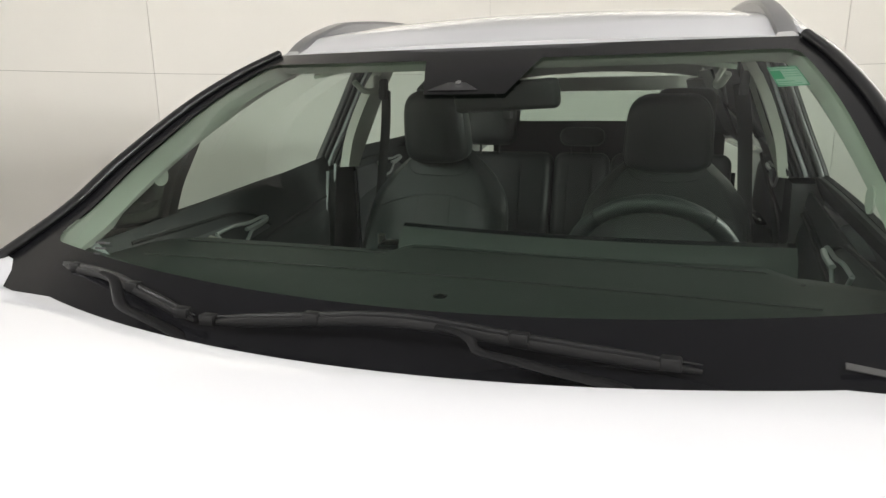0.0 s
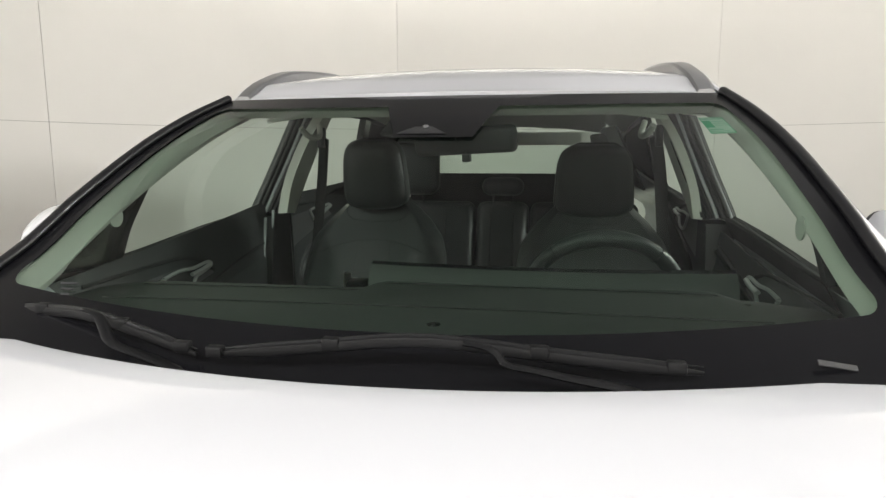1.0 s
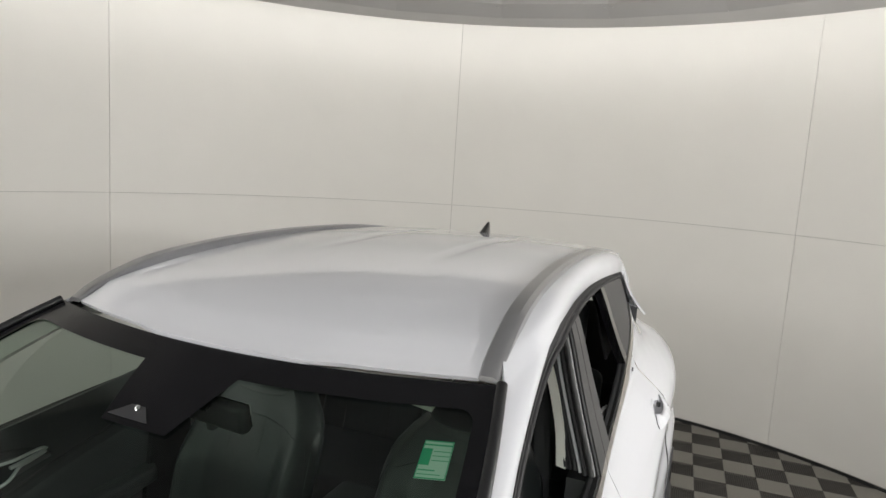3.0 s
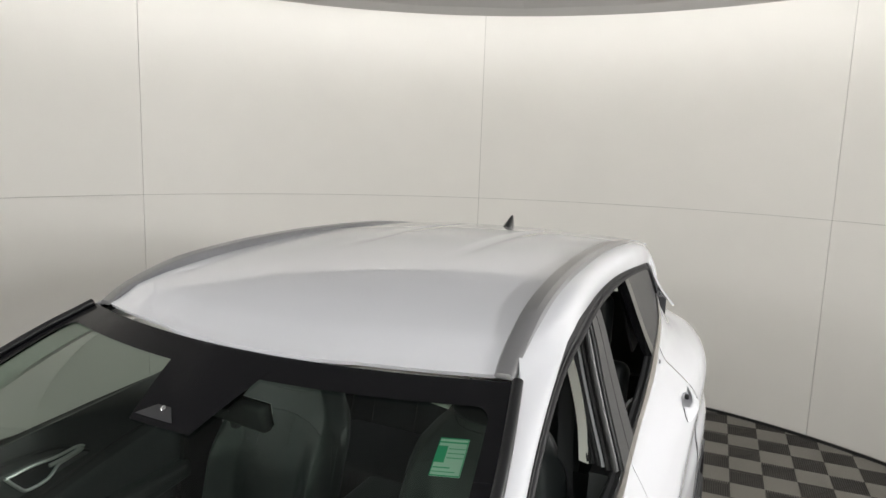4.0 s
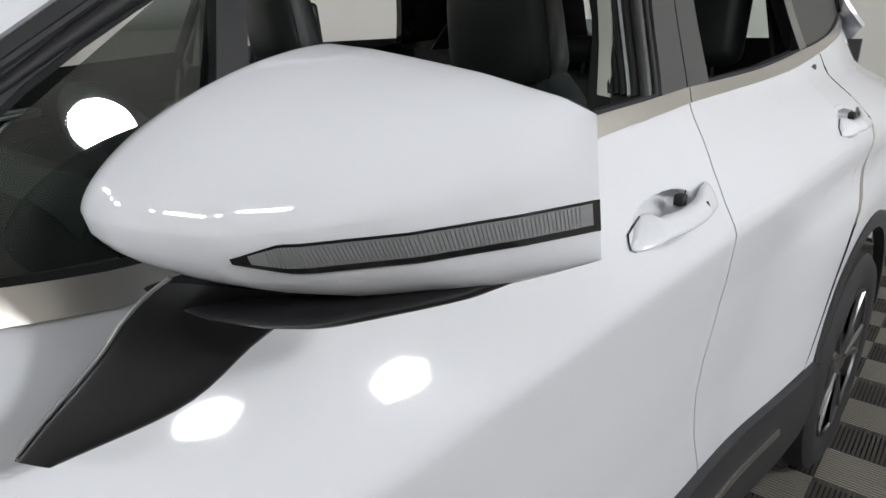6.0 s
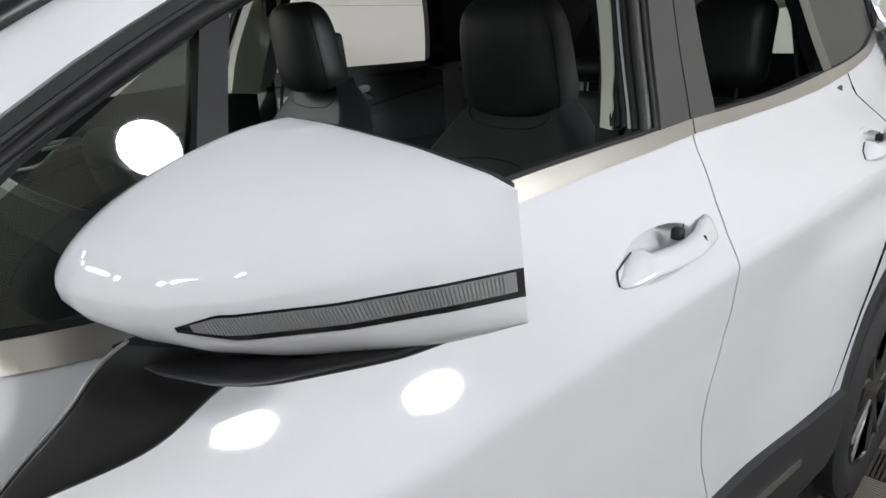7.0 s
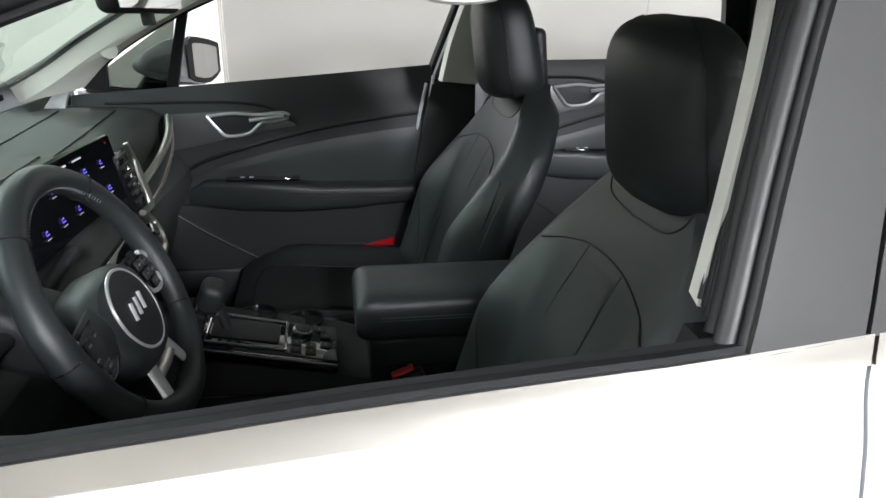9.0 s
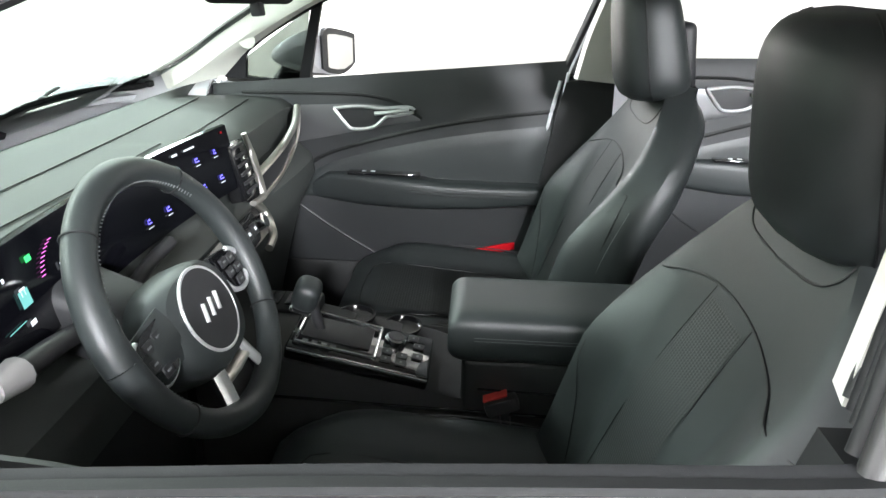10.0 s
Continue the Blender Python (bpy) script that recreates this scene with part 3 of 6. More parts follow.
    for s in (1, -1):
        part("rear_pillar", sheet(ruled([Vector((s * 0.50, 4.42, 1.27)), Vector((s * 0.47, 4.30, 1.45)), Vector((s * 0.45, 4.22, 1.53))], [Vector((s * 0.66, 4.0, 1.25)), Vector((s * 0.60, 3.98, 1.45)), Vector((s * 0.55, 3.96, 1.53))], 4), 0.02), BLACK_PLASTIC, car)
        # body side from the end of the window line round to the tailgate
        outer = curve([(s * 0.735, 4.03, 1.345), (s * 0.705, 4.15, 1.340), (s * 0.65, 4.35, 1.32), (s * 0.59, 4.52, 1.29)], 14)
        upper = curve([(s * 0.615, 4.03, 1.550), (s * 0.585, 4.15, 1.52), (s * 0.55, 4.33, 1.43), (s * 0.53, 4.51, 1.30)], 14)
        part("rear_haunch", sheet(ruled(outer, upper, 6, lambda q: Vector((-s * 0.02 * math.sin(math.pi * q), 0, 0))), 0.010), PAINT, car, "white rear pillar beside the tailgate")
    part("rear_header", sheet([[Vector((x, 4.27, z)) for x in np.linspace(-0.5, 0.5, 9)] for z in (1.47, 1.545)], 0.03), HEADLINER, car)


def build_side(s):
    # pillar and cant rail in body colour
    dlo = side_curve(DLO_TOP, s, 0.0, 56)
    inner = ws_edge(s, 22, 0.004) + [Vector((s * lerp_table(y, [(2.07, 0.606), (2.3, 0.592), (2.6, 0.572), (3.0, 0.558), (3.5, 0.553), (4.2, 0.54)]), y, max(roof_z(0.55, y) - 0.010, rail_z(y) - 0.030 - 0.03 * smooth_step((y - 3.7) / 0.4)))) for y in np.linspace(2.10, 4.2, 34)]
    rows = []
    for k in range(11):
        q = k / 10
        row = []
        for p, o in zip(inner, curve(dlo, len(inner))):
            full = math.sin(math.pi * q) * (0.008 + 0.012 * smooth_step((p.y - 1.9) / 0.35))
            row.append(p.lerp(o, q) + Vector((s * full, 0, full)))
        rows.append(row)
    part("cant_rail", sheet(rows, 0.008), PAINT, car, "white painted pillar and roof side rail")
    part("windshield_moulding", tube([p + Vector((s * 0.004, -0.008, 0.008)) for p in ws_edge(s, 30)], lambda q: 0.0115, 12, 0.8), MIRROR_BLACK, car, "black moulding beside the windshield")
    # front fender
    rows = []
    for i in range(17):
        q = i / 16
        rows.append([on_side(y, 0.45 + q * (1.172 - 0.16 * ((1.47 - y) / 1.3) ** 2 - 0.45), s) for y in np.linspace(0.15, seam_front(0.45 + 0.7 * q) - GAP, 20)])
    part("front_fender", outward(sheet(rows), s, 0.01), PAINT, car)
    rows = [[Vector((s * (side_x(y, 1.165) - d * 0.10), y, 1.172 - 0.16 * ((1.47 - y) / 1.3) ** 2 + 0.012 * math.sin(d * 2.2) - 0.05 * d * d)) for y in np.linspace(0.15, 1.47, 20)] for d in np.linspace(0, 1.1, 6)]
    part("fender_top", sheet(rows, 0.008), PAINT, car)
    fd = part("front_door", door_skin("front_door", seam_front, seam_mid, 0.552, s), PAINT, car, "white front door with its window lowered")
    rd = part("rear_door", door_skin("rear_door", seam_mid, seam_rear, 0.540, s), PAINT, car, "white rear door with its window lowered")
    build_handle("front_door", s, fd)
    build_handle("rear_door", s, rd)
    # quarter panel round the wheel arch
    rows = []
    nv, nu = 26, 22
    for i in range(nv + 1):
        v = i / nv
        row = []
        for j in range(nu + 1):
            zt = 0.50 + v * 0.80
            y = seam_rear(zt) + 0.0006 + (4.62 - seam_rear(zt)) * j / nu
            z = 0.50 + v * (lerp_table(y, TRIM_LOW + [(4.4, 1.38)]) - 0.50)
            dy, dz = y - 3.644, z - 0.36
            r = math.hypot(dy, dz)
            if r < 0.455:
                k = 0.455 / max(r, 1e-4)
                y, z = 3.644 + dy * k, 0.36 + dz * k
            row.append(on_side(y, z, s))
        rows.append(row)
    part("quarter_panel", sheet(rows), PAINT, car)
    # wheel arch cladding
    arc = [(3.644 - 0.475 * math.cos(a), 0.36 + 0.475 * math.sin(a)) for a in np.linspace(radians(-8), radians(172), 30)]
    arc_in = [(3.644 - 0.425 * math.cos(a), 0.36 + 0.425 * math.sin(a)) for a in np.linspace(radians(-8), radians(172), 30)]
    part("arch_cladding", side_panel(yz(arc_in, 40), yz(arc, 40), s, 0.006, 0.03, 3), BLACK_PLASTIC, car, "black plastic wheel-arch cladding")
    well = lathe([(0.38, -0.02), (0.38, 0.24), (0.36, 0.25)], 40, Matrix.Translation((s * 0.62, 3.644, 0.36)) @ Matrix.Rotation(radians(90 * s), 4, "Y"))
    part("wheel_well", well, RUBBER, car)
    # sill
    lo = [(1.3, 0.22), (2.4, 0.22), (3.0, 0.24), (3.22, 0.30)]
    hi = [(1.3, 0.562), (2.4, 0.556), (2.95, 0.540), (3.20, 0.535)]
    part("sill", side_panel(yz(lo, 24), yz(hi, 24), s, 0.018, 0.04, 4), BLACK_PLASTIC, car, "black plastic sill cladding")
    part("sill_strip", side_panel(yz([(1.3, 0.455), (2.95, 0.445)], 16), yz([(1.3, 0.472), (2.95, 0.462)], 16), s, 0.022, 0.01, 2), SATIN, car)
    # belt line, cut at the seam between the doors
    def split(line, y):
        a = [p for p in line if p[0] < y - 0.02]
        b = [p for p in line if p[0] > y + 0.02]
        z = lerp_table(y, line)
        return a + [(y - GAP, z)], [(y + GAP, z)] + b
    for (lo_, hi_), own in zip(zip(split(TRIM_LOW, 2.567), split(TRIM_TOP, 2.570)), (fd, rd)):
        part("belt_trim", side_panel(yz(lo_, 32), yz(hi_, 32), s, 0.004, 0.014, 4), SATIN, own, "satin metal strip along the window line")
        up = [(y, z + 0.004) for y, z in hi_]
        part("weatherstrip", side_panel(yz([(y, z - 0.002) for y, z in hi_], 32), yz(up, 32), s, -0.002, 0.012, 2), SLOT_PAD, own)
    # window frame
    part("window_frame", side_panel(yz(DLO_IN, 56), yz(DLO_TOP, 56), s, 0.002, 0.022, 4), FRAME, car, "dark grey window frame")
    part("frame_seal", tube(side_curve(DLO_IN, s, -0.012, 56), 0.008, 8), RUBBER, car)
    mid_line = [p.lerp(q, 0.42) for p, q in zip(side_curve(DLO_TOP, s, 0.003, 56), side_curve(DLO_IN, s, 0.003, 56))]
    part("frame_groove", tube(mid_line, 0.003, 6), RUBBER, car)
    round_line = [p.lerp(q, 0.80) for p, q in zip(side_curve(DLO_TOP, s, 0.0, 56), side_curve(DLO_IN, s, 0.0, 56))]
    part("frame_lip", tube(round_line, lambda q: 0.0085 * min(1, 0.15 + 9 * q), 10), FRAME, car)
    # padded edge of the window slot, inside the weatherstrip
    for own, y0, y1 in ((fd, 1.72, 2.45), (rd, 2.68, 3.34)):
        ys = np.linspace(y0, y1, 26)
        lines = [[on_side(y, lerp_table(y, TRIM_TOP) + up, s, inn) for y in ys] for up, inn in ((-0.004, -0.010), (0.0, -0.016), (0.0, -0.026), (-0.006, -0.034), (-0.06, -0.036))]
        part("slot_strip", sheet(lines, 0.003), SLOT_PAD, own, "dark grey padded strip along the window slot")
    # front quarter light with its bar
    bar = part("window_bar", side_panel(yz([(1.710, 1.176), (1.734, 1.262), (1.750, 1.312), (1.772, 1.380)], 10), yz([(1.740, 1.177), (1.762, 1.262), (1.778, 1.318), (1.803, 1.396)], 10), s, 0.0, 0.03, 2), FRAME, fd)
    foot, heel, head = on_side(1.55, 1.182, s, -0.010), on_side(1.72, 1.178, s, -0.010), on_side(1.765, 1.376, s, -0.008)
    flat = (heel - foot).cross(head - heel)
    brow = Vector((0, 1.575, 1.245))
    brow.x = heel.x - (flat.y * (brow.y - heel.y) + flat.z * (brow.z - heel.z)) / flat.x
    part("quarter_light", outward(sheet([[foot, heel], [brow, head]]), s, 0.004), DARK_GLASS, fd, "fixed quarter window", smooth=False)
    part("sail_panel", side_panel(yz([(1.50, 1.186), (1.56, 1.182)], 6), yz([(1.50, 1.240), (1.572, 1.262)], 6), s, -0.004, 0.02, 3), BLACK_PLASTIC, fd)
    # middle pillar covers and rubber channels
    P0 = [(2.453, 1.228), (2.486, 1.34), (2.523, 1.46), (2.565, 1.585)]
    P1 = [(2.558, 1.236), (2.582, 1.35), (2.606, 1.46), (2.634, 1.598)]
    P2 = [(2.664, 1.240), (2.677, 1.35), (2.690, 1.46), (2.708, 1.598)]
    part("pillar_cover", side_panel(yz(P0, 16), yz(P1, 16), s, 0.004, 0.03, 4), PILLAR, fd, "satin grey pillar cover")
    part("pillar_cover", side_panel(yz([(y + 0.005, z) for y, z in P1], 16), yz(P2, 16), s, 0.004, 0.03, 4), PILLAR, rd, "satin grey pillar cover")
    for d, inn, rad, mat in ((0.0, -0.006, 0.0045, RUBBER), (0.006, -0.019, 0.0095, PILLAR), (0.005, -0.037, 0.0075, RUBBER), (-0.010, -0.064, 0.006, RUBBER), (-0.015, -0.078, 0.006, FRAME), (-0.020, -0.092, 0.006, RUBBER)):
        line = [(y - d, z) for y, z in P0]
        part("window_channel", tube(side_curve(line, s, inn, 20), rad, 10), mat, fd)
    line = [(y + 0.006, z) for y, z in P0]
    part("pillar_edge", tube(side_curve(line, s, -0.051, 20), 0.0055, 8), PAINT, car, "white body edge behind the door seal")
    part("window_channel", tube(side_curve([(y + 0.004, z) for y, z in P2], s, -0.010, 16), 0.008, 8), RUBBER, rd)
    # rear door's rear bar and fixed quarter glass
    part("window_bar", side_panel(yz([(3.345, 1.280), (3.30, 1.42), (3.235, 1.585)], 10), yz([(3.42, 1.287), (3.375, 1.42), (3.31, 1.58)], 10), s, 0.0, 0.03, 2), BLACK_GLOSS, rd)
    part("quarter_glass", side_panel(yz([(3.425, 1.288), (3.73, 1.322), (4.04, 1.385)], 12), yz([(3.315, 1.58), (3.65, 1.555), (3.96, 1.51)], 12), s, -0.002, 0.005, 6), PILLAR, car, "dark fixed quarter window")
    # roof rail: a low rail with a flat top
    rings = []
    tops = curve([(x, y, z) for x, (y, z) in zip((0.594, 0.590, 0.583, 0.576, 0.566, 0.556, 0.546, 0.540, 0.542, 0.544), RAIL_TOP)], 44)
    for k, p in enumerate(tops):
        q = k / 43
        w = 0.024 * min(1, 0.9 + 4 * q) * min(1, 0.3 + 5 * (1 - q))
        zb = min(p.z - 0.012, roof_z(p.x, p.y) - 0.016)
        rings.append([Vector((s * x, p.y, z)) for x, z in ((p.x - w * 0.8, zb), (p.x - w, p.z - 0.008), (p.x - w * 0.8, p.z - 0.001), (p.x + w * 0.5, p.z), (p.x + w, p.z - 0.009), (p.x + w * 1.1, max(zb, p.z - 0.040)))])
    part("roof_rail", loft(rings), RAIL, car, "satin silver roof rail")


def mirror_lean(x, z):
    """The outer end of a mirror housing leans outward towards its foot."""
    return x + 0.13 * (1.282 - z) * smooth_step((x - 0.93) / 0.1)


def mirror_dip(x, z):
    """How far the facet below the crease of a mirror housing falls back."""
    d = (x - 0.965) * 0.578 - (z - 1.228) * 0.816
    return 0.24 * max(0.0, d) * (1 - smooth_step((x - 1.008) / 0.028)) * smooth_step((x - 0.94) / 0.03)


def mirror_y(x, z):
    """Front surface of a mirror housing at x and z."""
    yf = lerp_table(x, MIRROR_FRONT)
    yr = lerp_table(x, MIRROR_REAR)
    zt, zb, zf = lerp_table(x, MIRROR_TOP), lerp_table(x, MIRROR_LOW), lerp_table(x, MIRROR_EDGE)
    k = (z - zf) / (zt - zf) if z > zf else (zf - z) / (zf - zb)
    k = min(1, max(0, k))
    e = 1.58 if z > zf else 2.2
    return yr - (yr - yf) * (1 - k ** e) ** (1 / e) + mirror_dip(x, z) * (1 - k)


MIRROR_FRONT = [(0.822, 1.655), (0.832, 1.626), (0.846, 1.611), (0.865, 1.606), (0.885, 1.609), (0.910, 1.620), (0.937, 1.638), (0.963, 1.668), (0.990, 1.710), (1.017, 1.763), (1.030, 1.796), (1.038, 1.816)]
MIRROR_REAR = [(0.822, 1.747), (0.865, 1.764), (0.928, 1.785), (1.017, 1.809), (1.038, 1.816)]
MIRROR_TOP = [(0.822, 1.275), (0.841, 1.294), (0.856, 1.311), (0.870, 1.316), (0.901, 1.313), (0.972, 1.301), (1.021, 1.289), (1.038, 1.281)]
MIRROR_LOW = [(0.822, 1.212), (0.848, 1.197), (0.874, 1.184), (0.910, 1.176), (0.954, 1.172), (0.999, 1.181), (1.038, 1.199)]
MIRROR_EDGE = [(0.822, 1.236), (0.862, 1.232), (0.937, 1.228), (0.990, 1.235), (1.038, 1.246)]


def build_mirror(s):
    m = empty("door_mirror", (0, 0, 0), car, "white door mirror with indicator strip on a black arm")
    xs = [0.822, 0.824, 0.828, 0.835, 0.844, 0.855] + list(np.linspace(0.867, 1.031, 42)) + [1.0345, 1.037, 1.038]
    rings = []
    for x in xs:
        yr, yf = lerp_table(x, MIRROR_REAR), lerp_table(x, MIRROR_FRONT)
        zt, zb, zf = lerp_table(x, MIRROR_TOP), lerp_table(x, MIRROR_LOW), lerp_table(x, MIRROR_EDGE)
        ring = []
        for a in np.linspace(0, math.pi / 2, 27):
            z = zf + (zt - zf) * math.sin(a) ** (2 / 1.58)
            ring.append(Vector((s * x, yr - (yr - yf) * math.cos(a) ** (2 / 1.58) + mirror_dip(x, z) * (1 - (z - zf) / (zt - zf)), z)))
        for a in np.linspace(math.pi / 2, 0, 11)[:-1]:
            z = zf - (zf - zb) * math.sin(a) ** (2 / 2.2)
            ring.append(Vector((s * x, yr - (yr - yf) * math.cos(a) ** (2 / 2.2) + mirror_dip(x, z) * (1 - (zf - z) / (zf - zb)), z)))
        rings.append(ring)
    for ring in rings:
        for p in ring:
            p.x = s * mirror_lean(abs(p.x), p.z)
    part("housing", loft(rings), PAINT, m, "white painted mirror housing")
    # dark rim and mirror glass to the rear
    back = []
    for x in np.linspace(0.843, 1.031, 20):
        back.append((x, lerp_table(x, MIRROR_REAR)))
    rim = sheet([[Vector((s * x, y + 0.004, lerp_table(x, MIRROR_LOW) + 0.003 + (lerp_table(x, MIRROR_TOP) - lerp_table(x, MIRROR_LOW) - 0.005) * k / 4)) for x, y in back] for k in range(5)], 0.007 * s)
    part("rim", rim, BLACK_PLASTIC, m)
    glass_rows = [[Vector((s * x, y + 0.0125, lerp_table(x, MIRROR_LOW) + 0.017 + (lerp_table(x, MIRROR_TOP) - lerp_table(x, MIRROR_LOW) - 0.036) * k / 4)) for x, y in back[2:-2]] for k in range(5)]
    part("mirror_glass", sheet(glass_rows), MIRROR, m, "mirror glass")
    # indicator lamp: dark tray and clear lens
    def strip(lo, hi, off, x0, x1, n=40):
        rows = []
        for k in range(4):
            row = []
            for x in np.linspace(x0, x1, n):
                z = lo(x) + (hi(x) - lo(x)) * k / 3
                p = Vector((s * mirror_lean(x, z), mirror_y(x, z), z))
                row.append(p + Vector((s * 0.45, -0.85, 0.1)) * off)
            rows.append(row)
        return sheet(rows)
    def mid(x):
        return lerp_table(x, [(0.9428, 1.2171), (0.9632, 1.2172), (0.9899, 1.2190), (1.0166, 1.2228), (1.0376, 1.2262)])
    def half(x):
        return 0.0075 * min(1, max(0.02, (x - 0.941) / 0.016))
    part("indicator_tray", strip(lambda x: mid(x) - half(x) - 0.0022, lambda x: mid(x) + half(x) + 0.0008, 0.0012, 0.941, 1.0384), BLACK_GLOSS, m)
    part("indicator_lens", strip(lambda x: mid(x) - half(x) * 0.75, lambda x: mid(x) + half(x) * 0.9, 0.0024, 0.9472, 1.0362), LENS, m, "clear ribbed indicator lens")
    bm = bmesh.new()
    for x in np.linspace(0.9526, 1.0327, 76):
        z0, z1 = mid(x) - half(x) * 0.7, mid(x) + half(x) * 0.85
        a, b = [Vector((s * mirror_lean(x, z), mirror_y(x, z), z)) + Vector((s * 0.45, -0.85, 0.1)) * 0.0028 for z in (z0, z1)]
        d = Vector((0.00022 * s, 0.00016, 0))
        bm.faces.new([bm.verts.new(q) for q in (a - d, a + d, b + d, b - d)])
    part("indicator_ribs", bm, RAIL, m)
    # black lower shell
    rings = []
    for x in np.linspace(0.8698, 1.0265, 24):
        yr, yf = lerp_table(x, MIRROR_REAR), lerp_table(x, MIRROR_FRONT) + 0.022
        zb = lerp_table(x, MIRROR_LOW)
        e = math.sin(math.pi * min(0.97, max(0.06, (x - 0.8653) / 0.165))) ** 0.5
        yc, hw = (yr + yf) / 2, max(0.004, (yr - yf) / 2)
        rings.append([Vector((s * x, yc + hw * math.copysign(abs(math.cos(a)) ** 0.6, math.cos(a)), zb + 0.001 + 0.006 * e * math.sin(a))) for a in np.linspace(0, 2 * math.pi, 21)[:-1]])
    part("lower_shell", loft(rings), MIRROR_BLACK, m, "satin black lower shell")
    # arm: a broad flat blade that tapers to a point on the door
    fore = curve([(0.904, 1.628, 1.2), (0.89, 1.62, 1.188), (0.878, 1.61, 1.172), (0.872, 1.597, 1.154), (0.868, 1.568, 1.128), (0.866, 1.553, 1.113)], 18)
    aft = curve([(0.937, 1.712, 1.174), (0.917, 1.704, 1.166), (0.898, 1.677, 1.144), (0.888, 1.635, 1.117), (0.872, 1.567, 1.104)], 18)
    rings = []
    for k, (p, q) in enumerate(zip(fore, aft)):
        f = k / 17
        n = Vector((0.80, -0.25, 0.42)).normalized()
        deep = 0.030 - 0.018 * f
        ring = []
        for a in np.linspace(0, 2 * math.pi, 25)[:-1]:
            c, d = sup(a, 0.5), sups(a, 0.6)
            mid_p = (p + q) / 2 + (q - p) / 2 * c + n * (0.006 * d if d > 0 else deep * d)
            ring.append(Vector((mid_p.x * s, mid_p.y, mid_p.z)))
        rings.append(ring)
    part("arm", loft(rings), MIRROR_BLACK, m, "satin black arm")
    # the gloss reflection on the fore edge, built as a thin pale tube
    part("arm_edge", tube([Vector(((p.x + 0.004) * s, p.y, p.z + 0.004)) for p in fore], 0.0013, 6), RAIL, m, "gloss reflection along the arm's edge, modelled as a pale line")


def build_wheel(s, y):
    m = Matrix.Translation((s * 0.822, y, 0.355)) @ Matrix.Rotation(radians(90 * s), 4, "Y")
    w = empty("wheel", (0, 0, 0), car, "black tyre on a two-tone alloy wheel")
    part("tyre", lathe([(0.236, -0.10), (0.27, -0.113), (0.32, -0.115), (0.345, -0.098), (0.355, -0.06), (0.355, 0.06), (0.345, 0.098), (0.32, 0.115), (0.27, 0.113), (0.238, 0.102), (0.225, 0.05), (0.225, -0.05)], 72, m), TYRE, w, "black tyre")
    part("barrel", lathe([(0.238, 0.100), (0.232, 0.104), (0.222, 0.095), (0.215, 0.0), (0.15, -0.03), (0.01, -0.03)], 56, m), BLACK_GLOSS, w)
    part("rim_lip", lathe([(0.240, 0.098), (0.239, 0.107), (0.228, 0.108), (0.227, 0.100)], 56, m), ALLOY, w)
    for k in range(5):
        for side in (-1, 1):
            a = radians(72 * k + 90)
            t = [(0.05, 0.0), (0.10, 0.010), (0.16, 0.022), (0.226, 0.046)]
            line = []
            for r, o in t:
                line.append(m @ Vector((r * math.cos(a) - side * o * math.sin(a), r * math.sin(a) + side * o * math.cos(a), 0.092 + 0.012 * (r / 0.226))))
            part("spoke", tube(curve(line, 8), lambda q: 0.015 - 0.004 * q, 6, 0.7, up=(s, 0, 0)), ALLOY, w)
    part("hub_cap", lathe([(0.055, 0.06), (0.052, 0.085), (0.03, 0.088), (0.005, 0.088)], 28, m), BLACK_GLOSS, w)


def build_wipers():
    """Two flat-blade wipers parked at the foot of the windshield."""
    def blade(points, name_label):
        line = curve(points, 20)
        w = part("wiper", tube([p + Vector((0, -0.006, 0.010)) for p in line], lambda q: 0.0065 * min(1, 0.3 + 8 * q, 0.3 + 8 * (1 - q)), 8, 1.3), WIPER, car, name_label)
        part("spoiler", tube([p + Vector((0, -0.003, 0.017)) for p in line], lambda q: 0.005 * min(1, 0.2 + 6 * q, 0.2 + 6 * (1 - q)), 6, 0.7), WIPER, w)
        for e in (0.02, 0.3, 0.7, 0.98):
            p = line[int(e * 19)] + Vector((0, -0.006, 0.012))
            part("blade_clip", box(-0.012, 0.012, -0.008, 0.008, -0.006, 0.010, 0.003, 2, Matrix.Translation(p)), WIPER, w)
        return w
    a = blade([(-0.21, 1.178, 1.146), (-0.061, 1.173, 1.165), (0.083, 1.168, 1.181), (0.259, 1.183, 1.164), (0.429, 1.203, 1.147)], "black windshield wiper, driver's side")
    arm = curve([(0.135, 1.146, 1.196), (0.159, 1.146, 1.193), (0.177, 1.144, 1.186), (0.188, 1.139, 1.174), (0.223, 1.143, 1.167), (0.262, 1.149, 1.158), (0.339, 1.166, 1.140), (0.375, 1.177, 1.121)], 24)
    part("wiper_arm", tube(arm, lambda q: 0.007 + 0.009 * q, 8, 0.35), WIPER, a)
    b = blade([(-0.688, 1.325, 1.156), (-0.487, 1.263, 1.170), (-0.347, 1.213, 1.160), (-0.246, 1.190, 1.140)], "black windshield wiper, passenger side")
    arm = curve([(-0.445, 1.219, 1.197), (-0.42, 1.215, 1.191), (-0.399, 1.200, 1.176), (-0.373, 1.182, 1.160), (-0.331, 1.177, 1.149), (-0.293, 1.177, 1.137), (-0.26, 1.184, 1.117)], 24)
    part("wiper_arm", tube(arm, lambda q: 0.007 + 0.006 * q, 8, 0.35), WIPER, b)


build_shell()
for side_sign in (1, -1):
    build_side(side_sign)
    build_mirror(side_sign)
    build_wheel(side_sign, 3.644)
    build_wheel(side_sign, 0.89)
build_wipers()

